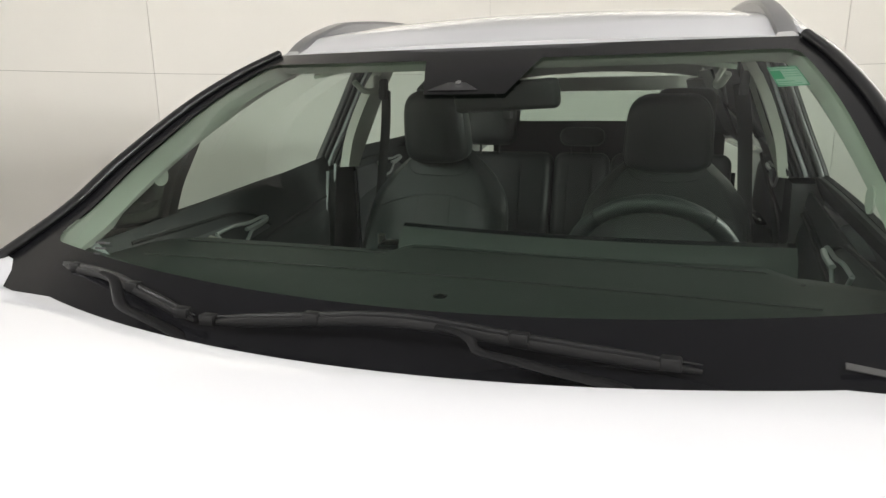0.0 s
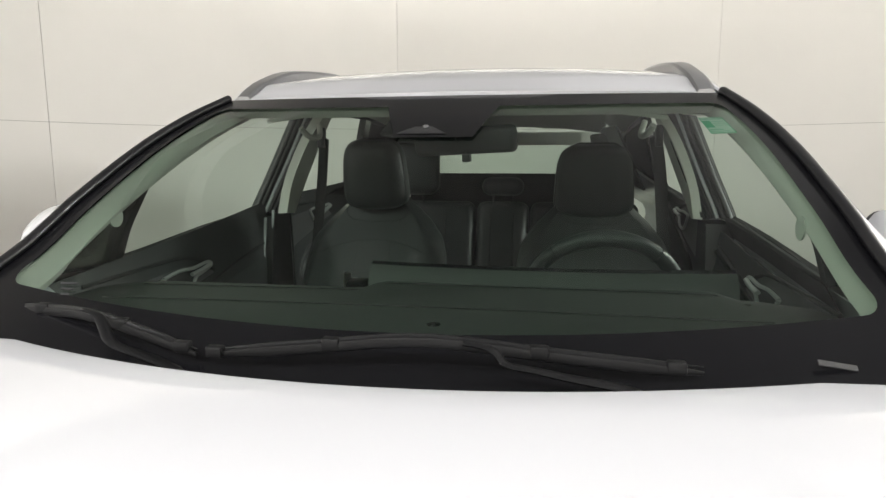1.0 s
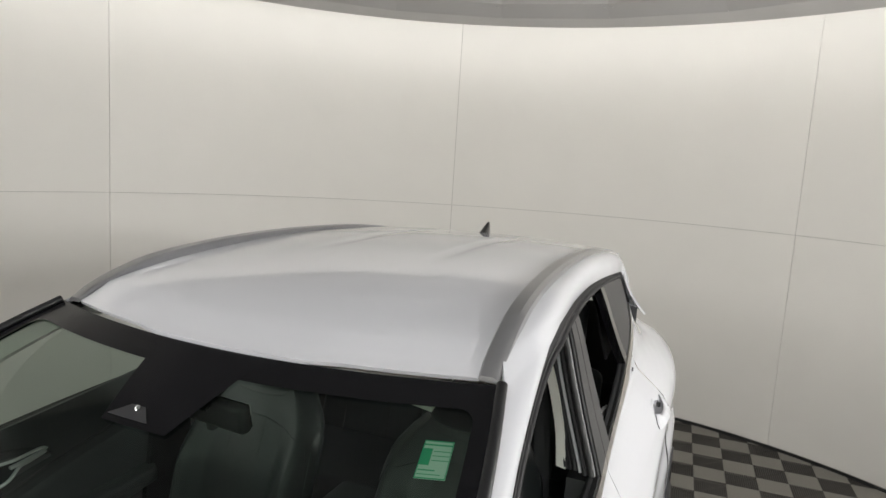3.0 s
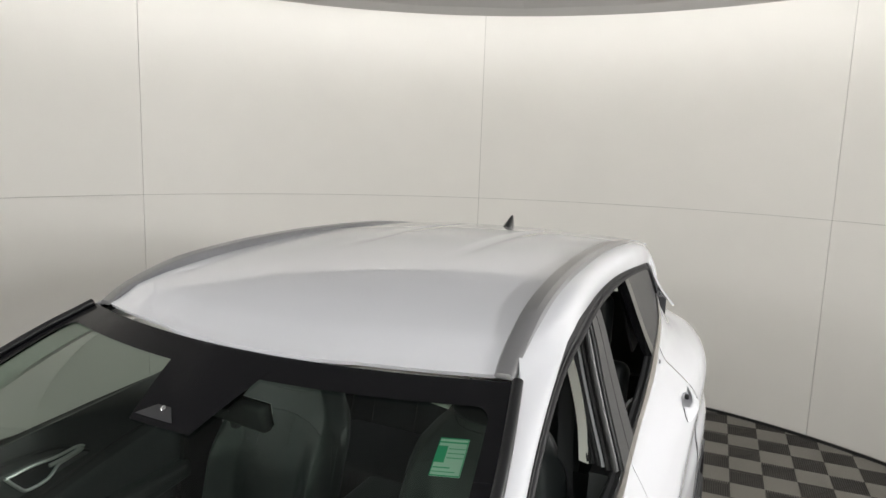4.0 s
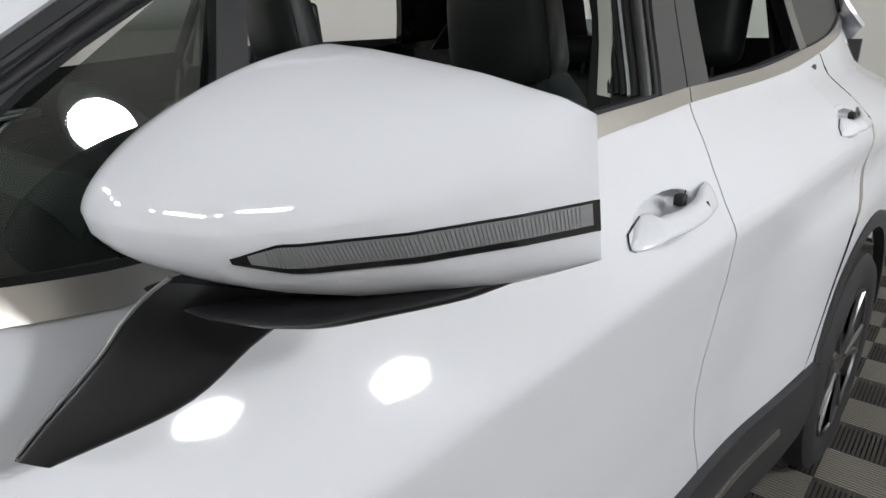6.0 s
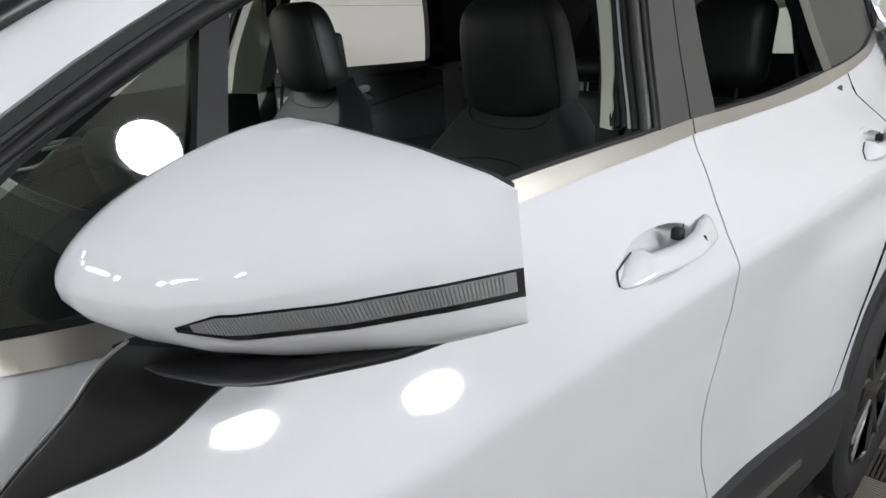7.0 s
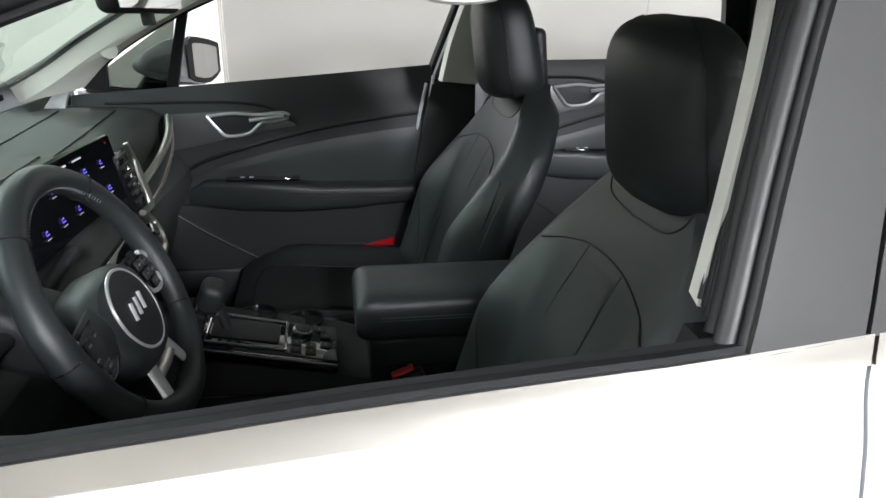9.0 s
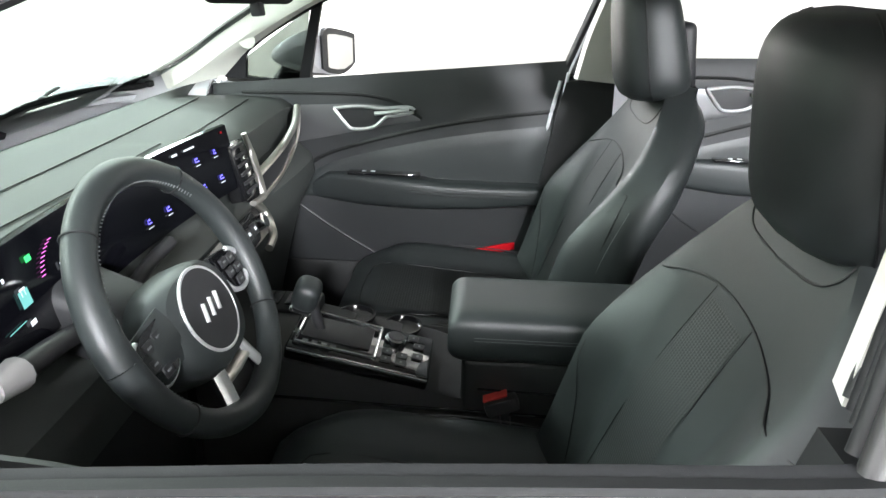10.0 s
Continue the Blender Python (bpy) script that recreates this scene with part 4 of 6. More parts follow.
# ---- the cabin ----
STITCH = material("grey_stitch", (0.16, 0.17, 0.17), 0.8)
PIPING = material("dark_piping", (0.010, 0.010, 0.011), 0.5)
PIANO = material("piano_black", (0.006, 0.006, 0.007), 0.06, coat=0.6)
DOOR_SOFT = material("door_soft", (0.028, 0.0295, 0.0315), 0.5, grain=1, grain_size=1400, bump=0.1, mottled=0.12)
INSERT = material("door_insert", (0.16, 0.16, 0.165), 0.36, metal=0.6, grain=1, grain_size=1600, bump=0.04, mottled=0.1)
DOOR_HARD = material("door_hard", (0.013, 0.0135, 0.014), 0.55, grain=1, grain_size=1400, bump=0.12, mottled=0.1)
WING = material("brushed_dark", (0.10, 0.10, 0.105), 0.35, metal=0.7, mottled=0.15)
SCREEN = material("screen_glass", (0.004, 0.004, 0.006), 0.08, coat=0.3)
ICON_BLUE = glow("icon_blue", (0.16, 0.14, 0.95), 0.45)
ICON_WHITE = glow("icon_white", (0.8, 0.85, 0.9), 0.12)
ICON_GREEN = glow("icon_green", (0.05, 0.7, 0.15), 0.3)
ICON_PINK = glow("icon_pink", (0.75, 0.15, 0.6), 0.22)
ICON_TEAL = glow("icon_teal", (0.10, 0.30, 0.28), 0.25)
SEAT_BELT = material("seat_belt", (0.02, 0.02, 0.022), 0.6, bump=0.4, grain_size=1200)
STALK_GREY = material("stalk_grey", (0.30, 0.29, 0.29), 0.45)


def perforated():
    """Leather with a fine grid of holes."""
    mat = material("perforated_leather", (0.022, 0.024, 0.024), 0.45, mottled=0.12)
    nt = mat.node_tree
    co = nt.nodes.new("ShaderNodeTexCoord")
    v = nt.nodes.new("ShaderNodeTexVoronoi")
    v.inputs["Scale"].default_value = 170
    v.inputs["Randomness"].default_value = 0.0
    sep = nt.nodes.new("ShaderNodeSeparateXYZ")
    add = nt.nodes.new("ShaderNodeMath")
    com = nt.nodes.new("ShaderNodeCombineXYZ")
    nt.links.new(co.outputs["Object"], sep.inputs[0])
    nt.links.new(sep.outputs["Y"], add.inputs[0])
    nt.links.new(sep.outputs["Z"], add.inputs[1])
    nt.links.new(sep.outputs["X"], com.inputs["X"])
    nt.links.new(add.outputs[0], com.inputs["Y"])
    v.voronoi_dimensions = "2D"
    nt.links.new(com.outputs[0], v.inputs["Vector"])
    b = nt.nodes.new("ShaderNodeBump")
    b.inputs["Strength"].default_value = 0.35
    b.inputs["Distance"].default_value = 0.002
    nt.links.new(v.outputs["Distance"], b.inputs["Height"])
    nt.links.new(b.outputs["Normal"], nt.nodes["Principled BSDF"].inputs["Normal"])
    return mat


PERFORATED = perforated()


def build_cabin():
    # headliner and cream pillar trims
    rows = [[Vector((0.50 * u, y, roof_z(0.5 * u, y) - 0.045 - 0.02 * u * u)) for u in np.linspace(-1, 1, 17)] for y in np.linspace(1.99, 4.22, 18)]
    part("headliner", sheet(rows, 0.01), HEADLINER, car, "cream cloth headliner")
    rows = [[ws_point(u, v, -d) for u in np.linspace(-0.95, 0.95, 21)] for d, v in ((0.006, 0.964), (0.018, 0.961), (0.030, 0.967), (0.034, 1.0))]
    part("header_trim", sheet(rows, 0.008), HEADLINER, car, "cream trim above the windshield")
    for s in (1, -1):
        a = [ws_point(s * 0.955, v, -0.006) for v in np.linspace(0.11, 0.985, 30)]
        mid_ = [ws_point(s * 0.940, v, -0.045) for v in np.linspace(0.11, 0.985, 30)]
        b = side_curve([(1.515, 1.195), (1.545, 1.225), (1.583, 1.262), (1.635, 1.300), (1.77, 1.380), (1.887, 1.434), (2.03, 1.493), (2.165, 1.535)], s, -0.055, 30)
        rows = [a, [p.lerp(q, 0.5) for p, q in zip(a, mid_)], mid_, [p.lerp(q, 0.5) + Vector((-s * 0.012, 0, 0)) for p, q in zip(mid_, b)], b]
        part("pillar_trim", sheet(rows, 0.004), HEADLINER, car, "cream windshield pillar trim")
        part("tweeter_grille", lathe([(0.022, 0.0), (0.022, 0.003), (0.002, 0.005)], 24, Matrix.Translation(mid_[8].lerp(b[8], 0.5) + Vector((-s * 0.015, 0, 0))) @ Matrix.Rotation(radians(-90 * s), 4, "Y")), HEADLINER, car)
        low = side_curve([(2.10, 1.520), (2.36, 1.562), (2.735, 1.588), (3.178, 1.588), (3.57, 1.562), (3.82, 1.530)], s, -0.028, 30)
        high = [Vector((s * 0.47, p.y, roof_z(0.47, p.y) - 0.058)) for p in low]
        part("roof_side_trim", sheet(ruled(low, high, 4, lambda q: Vector((-s * 0.012 * math.sin(math.pi * q), 0, -0.012 * math.sin(math.pi * q)))), 0.004), HEADLINER, car)
        # middle pillar: cream above, black below
        def pil(points, depth):
            return [Vector((s * (side_x(y, z) - depth), y, z)) for y, z in points]
        UP1 = [(2.57, 1.215), (2.58, 1.33), (2.605, 1.456), (2.64, 1.56)]
        front, rear = curve([(s * 0.666, 2.474, 1.224), (s * 0.649, 2.493, 1.33), (s * 0.602, 2.528, 1.462), (s * 0.548, 2.555, 1.56)], 10), curve(pil(UP1, 0.105), 10)
        front2, rear2 = curve([(s * 0.692, 2.468, 1.222), (s * 0.675, 2.487, 1.33), (s * 0.630, 2.522, 1.462), (s * 0.578, 2.55, 1.56)], 10), [Vector((p.x + s * 0.05, p.y, p.z)) for p in rear]
        part("middle_pillar_trim", sheet([front2, front, rear, rear2], 0.004), HEADLINER, car, "cream upper pillar trim")
        seal = curve([Vector((s * (side_x(y, z) - 0.030), y + 0.012, z)) for y, z in ((2.453, 1.228), (2.486, 1.34), (2.523, 1.46), (2.565, 1.585))], 10)
        part("pillar_seal", sheet([[p + Vector((s * 0.002, 0.006, 0)) for p in front2], [p.lerp(q, 0.5) + Vector((0, 0.008, 0)) for p, q in zip(front2, seal)], seal], 0.003), RUBBER, car)
        LOWF, LOWR = [(2.38, 0.40), (2.39, 0.8), (2.43, 1.10), (2.452, 1.210)], [(2.62, 0.40), (2.60, 0.8), (2.575, 1.10), (2.57, 1.213)]
        f1, r1 = curve([Vector((s * 0.70, y, z)) for y, z in LOWF], 10), curve([Vector((s * 0.70, y, z)) for y, z in LOWR], 10)
        f0, r0 = [p + Vector((s * 0.08, 0, 0)) for p in f1], [p + Vector((s * 0.08, 0, 0)) for p in r1]
        part("lower_pillar_trim", sheet([f0, f1, r1, r0], 0.004), DOOR_HARD, car)
        part("pillar_cap", sheet([[f0[-1], r0[-1]], [f1[-1], r1[-1]]], 0.004), DOOR_HARD, car)
        if s < 0:
            part("body_edge", tube([p + Vector((s * 0.024, -0.016, 0)) for p in f1], 0.0055, 8), PAINT, car, "white body edge beside the door seal")
        belt = [Vector((s * (side_x(2.57, 1.5) - 0.125), 2.575, 1.48)), Vector((s * 0.585, 2.62, 1.35)), Vector((s * 0.60, 2.60, 1.15)), Vector((s * 0.63, 2.58, 0.80)), Vector((s * 0.66, 2.56, 0.45))]
        part("seat_belt", tube(curve(belt, 24), 0.022, 8, 0.10, up=(s * 0.3, -1, 0)), SEAT_BELT, car, "black seat belt")
        part("belt_anchor", box(-0.012, 0.012, -0.02, 0.02, -0.035, 0.035, 0.006, 2, Matrix.Translation((s * (side_x(2.57, 1.5) - 0.115), 2.575, 1.48))), BLACK_PLASTIC, car)
        part("grab_handle", tube(curve([(s * 0.50, 2.22, 1.50), (s * 0.485, 2.25, 1.475), (s * 0.48, 2.32, 1.478), (s * 0.495, 2.36, 1.515)], 12), 0.009, 8), HEADLINER, car)
        # rear pillar inside
        part("rear_pillar_trim", sheet(ruled([Vector((s * 0.64, 3.44, 1.255)), Vector((s * 0.58, 3.52, 1.40)), Vector((s * 0.52, 3.60, 1.55))], [Vector((s * 0.62, 4.2, 1.28)), Vector((s * 0.55, 4.2, 1.42)), Vector((s * 0.48, 4.2, 1.56))], 4), 0.01), BLACK_PLASTIC, car)
    part("floor_pan", box(-0.80, 0.80, 1.15, 4.45, 0.24, 0.33), CARPET, car, "black carpeted floor")
    part("firewall", box(-0.76, 0.76, 1.20, 1.26, 0.30, 1.06), CARPET, car)
    part("under_body", box(-0.70, 0.70, 0.2, 4.4, 0.18, 0.24), BLACK_PLASTIC, car)
    part("cargo_wall", box(-0.66, 0.66, 3.62, 3.66, 0.33, 1.10), CARPET, car)


def door_inner(s, door, y0, y1, top, rear=False):
    """Inner door panel: upper pad, satin insert, swept pad, armrest, handle, reflector."""
    prof = [(-0.012, 0.756), (0.004, 0.754), (0.007, 0.745), (-0.010, 0.738), (-0.06, 0.734), (-0.12, 0.731), (-0.20, 0.727), (-0.30, 0.725), (-0.40, 0.724), (-0.52, 0.725), (-0.75, 0.728)]
    face_table = [(-dz, x) for dz, x in prof[3:]]
    span = y1 - y0
    rows = []
    for dz, x in prof:
        rows.append([Vector((s * (x - 0.012 * math.sin(math.pi * j / 40)), y0 + span * j / 40, top(y0 + span * j / 40) + dz)) for j in range(41)])
    inner = part("door_panel", sheet(rows, 0.006), DOOR_SOFT, door, "black soft-touch inner door panel")
    sy, sz = (1.0, 0.075) if rear else (0.0, 0.0)

    def face(y, z, off=0.0):
        """Point on the panel; y and z as on the front door."""
        y = min(max(y + sy, y0 + 0.004), y1 - 0.004)
        x = lerp_table(min(0.74, max(0.011, top(y) - z - sz)), face_table)
        return Vector((s * (x - 0.012 * math.sin(math.pi * (y - y0) / span) - off), y, z + sz))

    def patch(upper, lower, off, n=30, m=9):
        hi_, lo_ = yz(upper, n), yz(lower, n)
        out = []
        for k in range(m):
            v = k / (m - 1)
            row = []
            for (_, ya, za), (_, yb, zb) in zip(hi_, lo_):
                edge = 1 - (2 * v - 1) ** 6
                row.append(face(ya + (yb - ya) * v, za + (zb - za) * v, -0.002 + (off + 0.002) * edge))
            out.append(row)
        return sheet(out)

    def seam(pts, r, mat, off, name="door_seam"):
        part(name, tube([face(y, z, off) for _, y, z in yz(pts, 26)], r, 6), mat, inner)

    sweep = [(1.700, 0.880), (1.716, 0.925), (1.745, 0.957), (1.802, 0.990), (1.926, 1.031), (2.1, 1.076), (2.273, 1.107), (2.445, 1.130)]
    part("door_insert", patch([(1.56, 1.147), (1.762, 1.152), (1.904, 1.152), (1.99, 1.135), (2.06, 1.098)], [(1.56, 0.93), (1.70, 0.985), (1.80, 1.012), (1.926, 1.048), (2.06, 1.088)], 0.007), INSERT, inner, "satin dark grey door insert")
    part("door_pad", patch([(y + 0.006, z - 0.012) for y, z in sweep], [(1.71, 0.86), (1.74, 0.855), (1.80, 0.85), (1.90, 0.85), (2.05, 0.85), (2.2, 0.85), (2.3, 0.85), (2.43, 0.85)], 0.010), LEATHER, inner, "black padded door centre")
    seam(sweep, 0.0065, DOOR_HARD, 0.003)
    seam([(y, z + 0.022) for y, z in sweep[4:]], 0.0025, PIPING, 0.001)
    seam([(1.56, 1.150), (1.762, 1.155), (1.904, 1.155), (1.995, 1.137), (2.064, 1.098)], 0.005, DOOR_HARD, 0.006)
    # armrest pod
    rings = []
    for y in list(np.linspace(1.75, 2.40, 28)) + [2.412, 2.418]:
        zt = lerp_table(y, [(1.75, 0.905), (1.80, 0.938), (1.90, 0.944), (2.06, 0.936), (2.12, 0.928), (2.42, 0.924)])
        zb = lerp_table(y, [(1.75, 0.862), (1.90, 0.848), (2.06, 0.845), (2.23, 0.852), (2.42, 0.872)])
        d = lerp_table(y, [(1.75, 0.008), (1.80, 0.026), (1.90, 0.042), (2.05, 0.054), (2.40, 0.058), (2.418, 0.030)])
        ring = [face(y, zb, -0.004)]
        for a in np.linspace(-math.pi / 2, math.pi / 2, 15):
            ring.append(face(y, (zt + zb) / 2 + (zt - zb) / 2 * sups(a, 0.45), 0.004 + d * sup(a, 0.45)))
        ring.append(face(y, zt, -0.004))
        rings.append(ring)
    part("armrest", loft(rings), LEATHER, inner, "black padded armrest")
    for dz in (0.020, 0.029):
        part("armrest_seam", tube([face(y, lerp_table(y, [(2.03, 0.930), (2.12, 0.923), (2.42, 0.920)]) - dz, 0.0605) for y in np.linspace(2.03, 2.40, 16)], 0.0016, 5), PIPING, inner)
    plate = face(1.965, 0.945, 0.030)
    m = Matrix.Translation(plate)
    part("switch_plate", box(-0.016, 0.016, -0.105, 0.10, -0.004, 0.004, 0.003, 2, m), PIANO, inner, "gloss black window switch plate")
    for d in (-0.06, -0.035):
        part("window_switch", box(-0.003, 0.003, -0.006, 0.006, -0.003, 0.006, 0.001, 1, m @ Matrix.Translation((0, d, 0))), BEZEL, inner)
    # handle: satin loop round a dark cup, and its lever
    loop = [(-0.115, 0.020), (-0.045, 0.026), (0.02, 0.022), (0.09, 0.026), (0.108, 0.014), (0.055, 0.002), (0.03, -0.002), (-0.005, -0.030), (-0.062, -0.036), (-0.085, -0.018)]

    def hp(a, b, off):
        return face(1.935 + a, (1.100 if not rear else 1.110) + b + 0.02 * a, off + 0.004)
    part("handle_cup", sheet([[hp(a * k, b * k, 0.006 - 0.002 * k) for a, b in loop] for k in (0.02, 0.5, 1.0)], close_u=True), BLACK_PLASTIC, inner)
    ring = curve([hp(a, b, 0.008) for a, b in loop + loop[:1]], 60)
    part("handle_bezel", tube(ring, 0.0048, 8), BEZEL, inner, "satin chrome door-handle surround")
    part("handle_lever", tube(curve([hp(0.0, 0.008, 0.014), hp(0.05, 0.014, 0.018), (hp(0.095, 0.019, 0.014))], 8), 0.007, 8, 0.8), BEZEL, inner, "chrome release lever")
    # lower pocket with its slanted lip
    seam([(1.695, 0.845), (1.72, 0.822), (1.807, 0.761), (1.935, 0.683)], 0.0042, DOOR_SOFT, 0.004, "pocket_lip")
    seam([(1.775, 0.822), (1.86, 0.762), (1.925, 0.712)], 0.0035, DOOR_SOFT, 0.002, "pocket_lip")
    seam([(2.168, 0.845), (2.182, 0.78), (2.205, 0.71)], 0.0028, DOOR_SOFT, 0.002, "pocket_lip")
    part("door_pocket", box(-0.03, 0.02, y0 + 0.08, y0 + span * 0.62, 0.45, 0.66, 0.015, 2, Matrix.Translation((s * 0.72, 0, 0))), DOOR_HARD, inner)
    if not rear:
        part("door_reflector", box(-0.004, 0.004, -0.080, 0.080, -0.012, 0.012, 0.002, 2, Matrix.Translation((s * 0.700, 2.292, 0.722)) @ Matrix.Rotation(radians(-20 * s), 4, "Z") @ Matrix.Rotation(radians(5), 4, "X")), RED, inner, "red door reflector")
    if not rear and s < 0:
        part("door_edge", tube([Vector((s * 0.703, y, z)) for y, z in ((2.452, 1.235), (2.440, 1.129), (2.412, 0.92), (2.398, 0.78), (2.375, 0.66))], 0.005, 8), PAINT, door)


def belt_top(y):
    return lerp_table(y, TRIM_TOP) - 0.050


def belt_top_far(y):
    return 1.166 + (y - 1.6) * 0.094 if y < 2.57 else 1.257 + (y - 2.57) * 0.03


SEAT_TALL = 1.06


def seat_up(z):
    return 0.62 + (z - 0.62) * SEAT_TALL


def seat_low(z):
    return 0.62 + (z - 0.62) / SEAT_TALL


def seat_front_y(z):
    """Front face of a front seat's backrest at height z."""
    return lerp_table(seat_low(z), [(0.66, 2.36), (0.78, 2.405), (0.95, 2.455), (1.07, 2.515), (1.16, 2.565), (1.26, 2.615)])


SEAT_X = 0.371


def back_half(z):
    return lerp_table(seat_low(z), [(0.62, 0.225), (0.72, 0.245), (0.9, 0.255), (1.03, 0.252), (1.10, 0.235), (1.16, 0.185), (1.205, 0.135), (1.235, 0.10)])


def bolster(u, z):
    """How far the side bolsters stand forward of the centre."""
    z = seat_low(z)
    k = smooth_step((abs(u) - 0.48) / 0.34) * (1 - smooth_step((abs(u) - 0.88) / 0.14) * 0.9)
    return 0.052 * k * smooth_step((1.13 - z) / 0.2) * smooth_step((z - 0.60) / 0.12)


def seat_face(cx, u, z, off=0.0):
    return Vector((cx + back_half(z) * u, seat_front_y(z) - bolster(u, z) + 0.05 * max(0, abs(u) - 0.82) / 0.18 - off, z))


def build_front_seat(s):
    cx = s * SEAT_X
    seat = empty("front_seat", (0, 0, 0), car, "black leather front seat with dark piping")
    zs = [seat_up(z) for z in list(np.linspace(0.60, 1.16, 24)) + [1.18, 1.20, 1.217, 1.229, 1.236]]
    rings = []
    for z in zs:
        ring = [seat_face(cx, u, z) for u in np.linspace(-1, 1, 41)]
        w, y = back_half(z), seat_front_y(z)
        low = seat_low(z)
        th = 0.135 - 0.03 * smooth_step((low - 1.0) / 0.2)
        if low > 1.16:
            th *= max(0.35, 1 - ((low - 1.16) / 0.085) ** 2)
        for a in np.linspace(0, math.pi, 17)[1:-1]:
            ring.append(Vector((cx + (w * 1.0) * sup(a, 0.55), y + 0.05 + (th - 0.05) * sups(a, 0.6), z)))
        rings.append(ring)
    back = part("backrest", loft(rings), LEATHER, seat, "black leather backrest")
    # perforated centre panel and seams
    rows = [[seat_face(cx, u * lerp_table(z, [(0.62, 0.39), (0.9, 0.27), (1.08, 0.22)]), seat_up(z), 0.0012) for u in np.linspace(-1, 1, 17)] for z in np.linspace(0.64, 1.085, 16)]
    part("centre_panel", sheet(rows), PERFORATED, back, "perforated leather centre panel")
    def seam(points, r=0.0014, mat=PIPING, off=0.0004):
        part("piping", tube(curve([seat_face(cx, u, seat_up(z), off) for u, z in points], 40), r, 6), mat, back)
    seam([(-0.90, 1.056), (-0.76, 1.064), (-0.57, 1.080), (-0.3, 1.096), (0.0, 1.101), (0.3, 1.096), (0.57, 1.080), (0.76, 1.064), (0.90, 1.056)], 0.0018)
    for e in (-1, 1):
        seam([(e * 0.90, 1.056), (e * 0.95, 0.98), (e * 0.96, 0.80), (e * 0.94, 0.66)], 0.0018)
        seam([(e * 0.24, 1.096), (e * 0.25, 1.0), (e * 0.29, 0.90), (e * 0.36, 0.76), (e * 0.40, 0.64)], 0.0007)
        seam([(e * 0.88, 1.03), (e * 0.76, 0.93), (e * 0.66, 0.84), (e * 0.56, 0.74), (e * 0.48, 0.64)], 0.0008)
        seam([(e * 0.80, 1.200), (e * 0.64, 1.178), (e * 0.42, 1.163), (0.0, 1.158)], 0.0016)
        seam([(e * 0.955, 1.03), (e * 0.975, 0.94), (e * 0.975, 0.80), (e * 0.95, 0.68)], 0.0006, STITCH, 0.001)
    # cushion
    rings = []
    for q in np.linspace(0, 1, 22):
        y = 1.90 + 0.56 * q
        zt = lerp_table(q, [(0.0, 0.715), (0.06, 0.742), (0.2, 0.752), (0.6, 0.735), (1.0, 0.715)])
        zb = 0.50 if q > 0.1 else 0.56
        w = 0.252 - 0.02 * (1 - min(1, q * 6))
        ring = []
        for u in np.linspace(-1, 1, 33):
            k = smooth_step((abs(u) - 0.52) / 0.3) * (1 - smooth_step((abs(u) - 0.9) / 0.12))
            ring.append(Vector((cx + w * u, y, zt + 0.035 * k * smooth_step(q * 3) - 0.05 * max(0, abs(u) - 0.86) / 0.14)))
        for u in np.linspace(1, -1, 9):
            ring.append(Vector((cx + w * 0.97 * u, y, zb)))
        rings.append(ring)
    cush = part("cushion", loft(rings), LEATHER, seat, "black leather seat cushion")
    def cpt(u, q, off=0.002):
        zt = lerp_table(q, [(0.0, 0.715), (0.06, 0.742), (0.2, 0.752), (0.6, 0.735), (1.0, 0.715)])
        k = smooth_step((abs(u) - 0.52) / 0.3) * (1 - smooth_step((abs(u) - 0.9) / 0.12))
        return Vector((cx + 0.252 * u, 1.90 + 0.56 * q, zt + 0.035 * k * smooth_step(q * 3) + off))
    part("centre_panel", sheet([[cpt(u, q, 0.003) for u in np.linspace(-0.46, 0.46, 13)] for q in np.linspace(0.16, 0.95, 14)]), PERFORATED, cush)
    for e in (-1, 1):
        part("piping", tube(curve([cpt(e * 0.48, 0.97), cpt(e * 0.50, 0.5), cpt(e * 0.52, 0.16), cpt(e * 0.3, 0.10), cpt(0, 0.09)], 24), 0.0014, 6), PIPING, cush)
        part("piping", tube(curve([cpt(e * 0.86, 0.97, 0.0), cpt(e * 0.86, 0.5, 0.0), cpt(e * 0.84, 0.1, 0.0)], 24), 0.0014, 6), PIPING, cush)
    # headrest
    rest_z = 1.216 if s > 0 else 1.236
    rest_y = 2.606 if s > 0 else 2.574
    wide = 1.07 if s > 0 else 0.92
    tilt = Matrix.Translation((cx, rest_y, rest_z)) @ Matrix.Rotation(radians(8), 4, "X")
    rings = []
    for q in [0.5 - 0.5 * math.cos(math.pi * k / 22) for k in range(23)]:
        z = 0.240 * q
        k = (1 - abs(2 * q - 1) ** (4.0 if q > 0.5 else 6.5)) ** (1 / 2.4)
        w = (0.112 + 0.016 * (1 - q)) * (0.35 + 0.65 * k) * wide
        d = (0.057 + 0.015 * (1 - q)) * (0.30 + 0.70 * k)
        ring = []
        for a in np.linspace(0, 2 * math.pi, 33)[:-1]:
            x, y = w * sup(a, 0.46), d * sups(a, 0.60)
            y += 0.020 * (x / w) ** 2 * (1 if y < 0 else 0.4)
            ring.append(tilt @ Vector((x, y + 0.01 - 0.02 * q, z)))
        rings.append(ring)
    hr = part("headrest", loft(rings), LEATHER, seat, "black leather headrest")
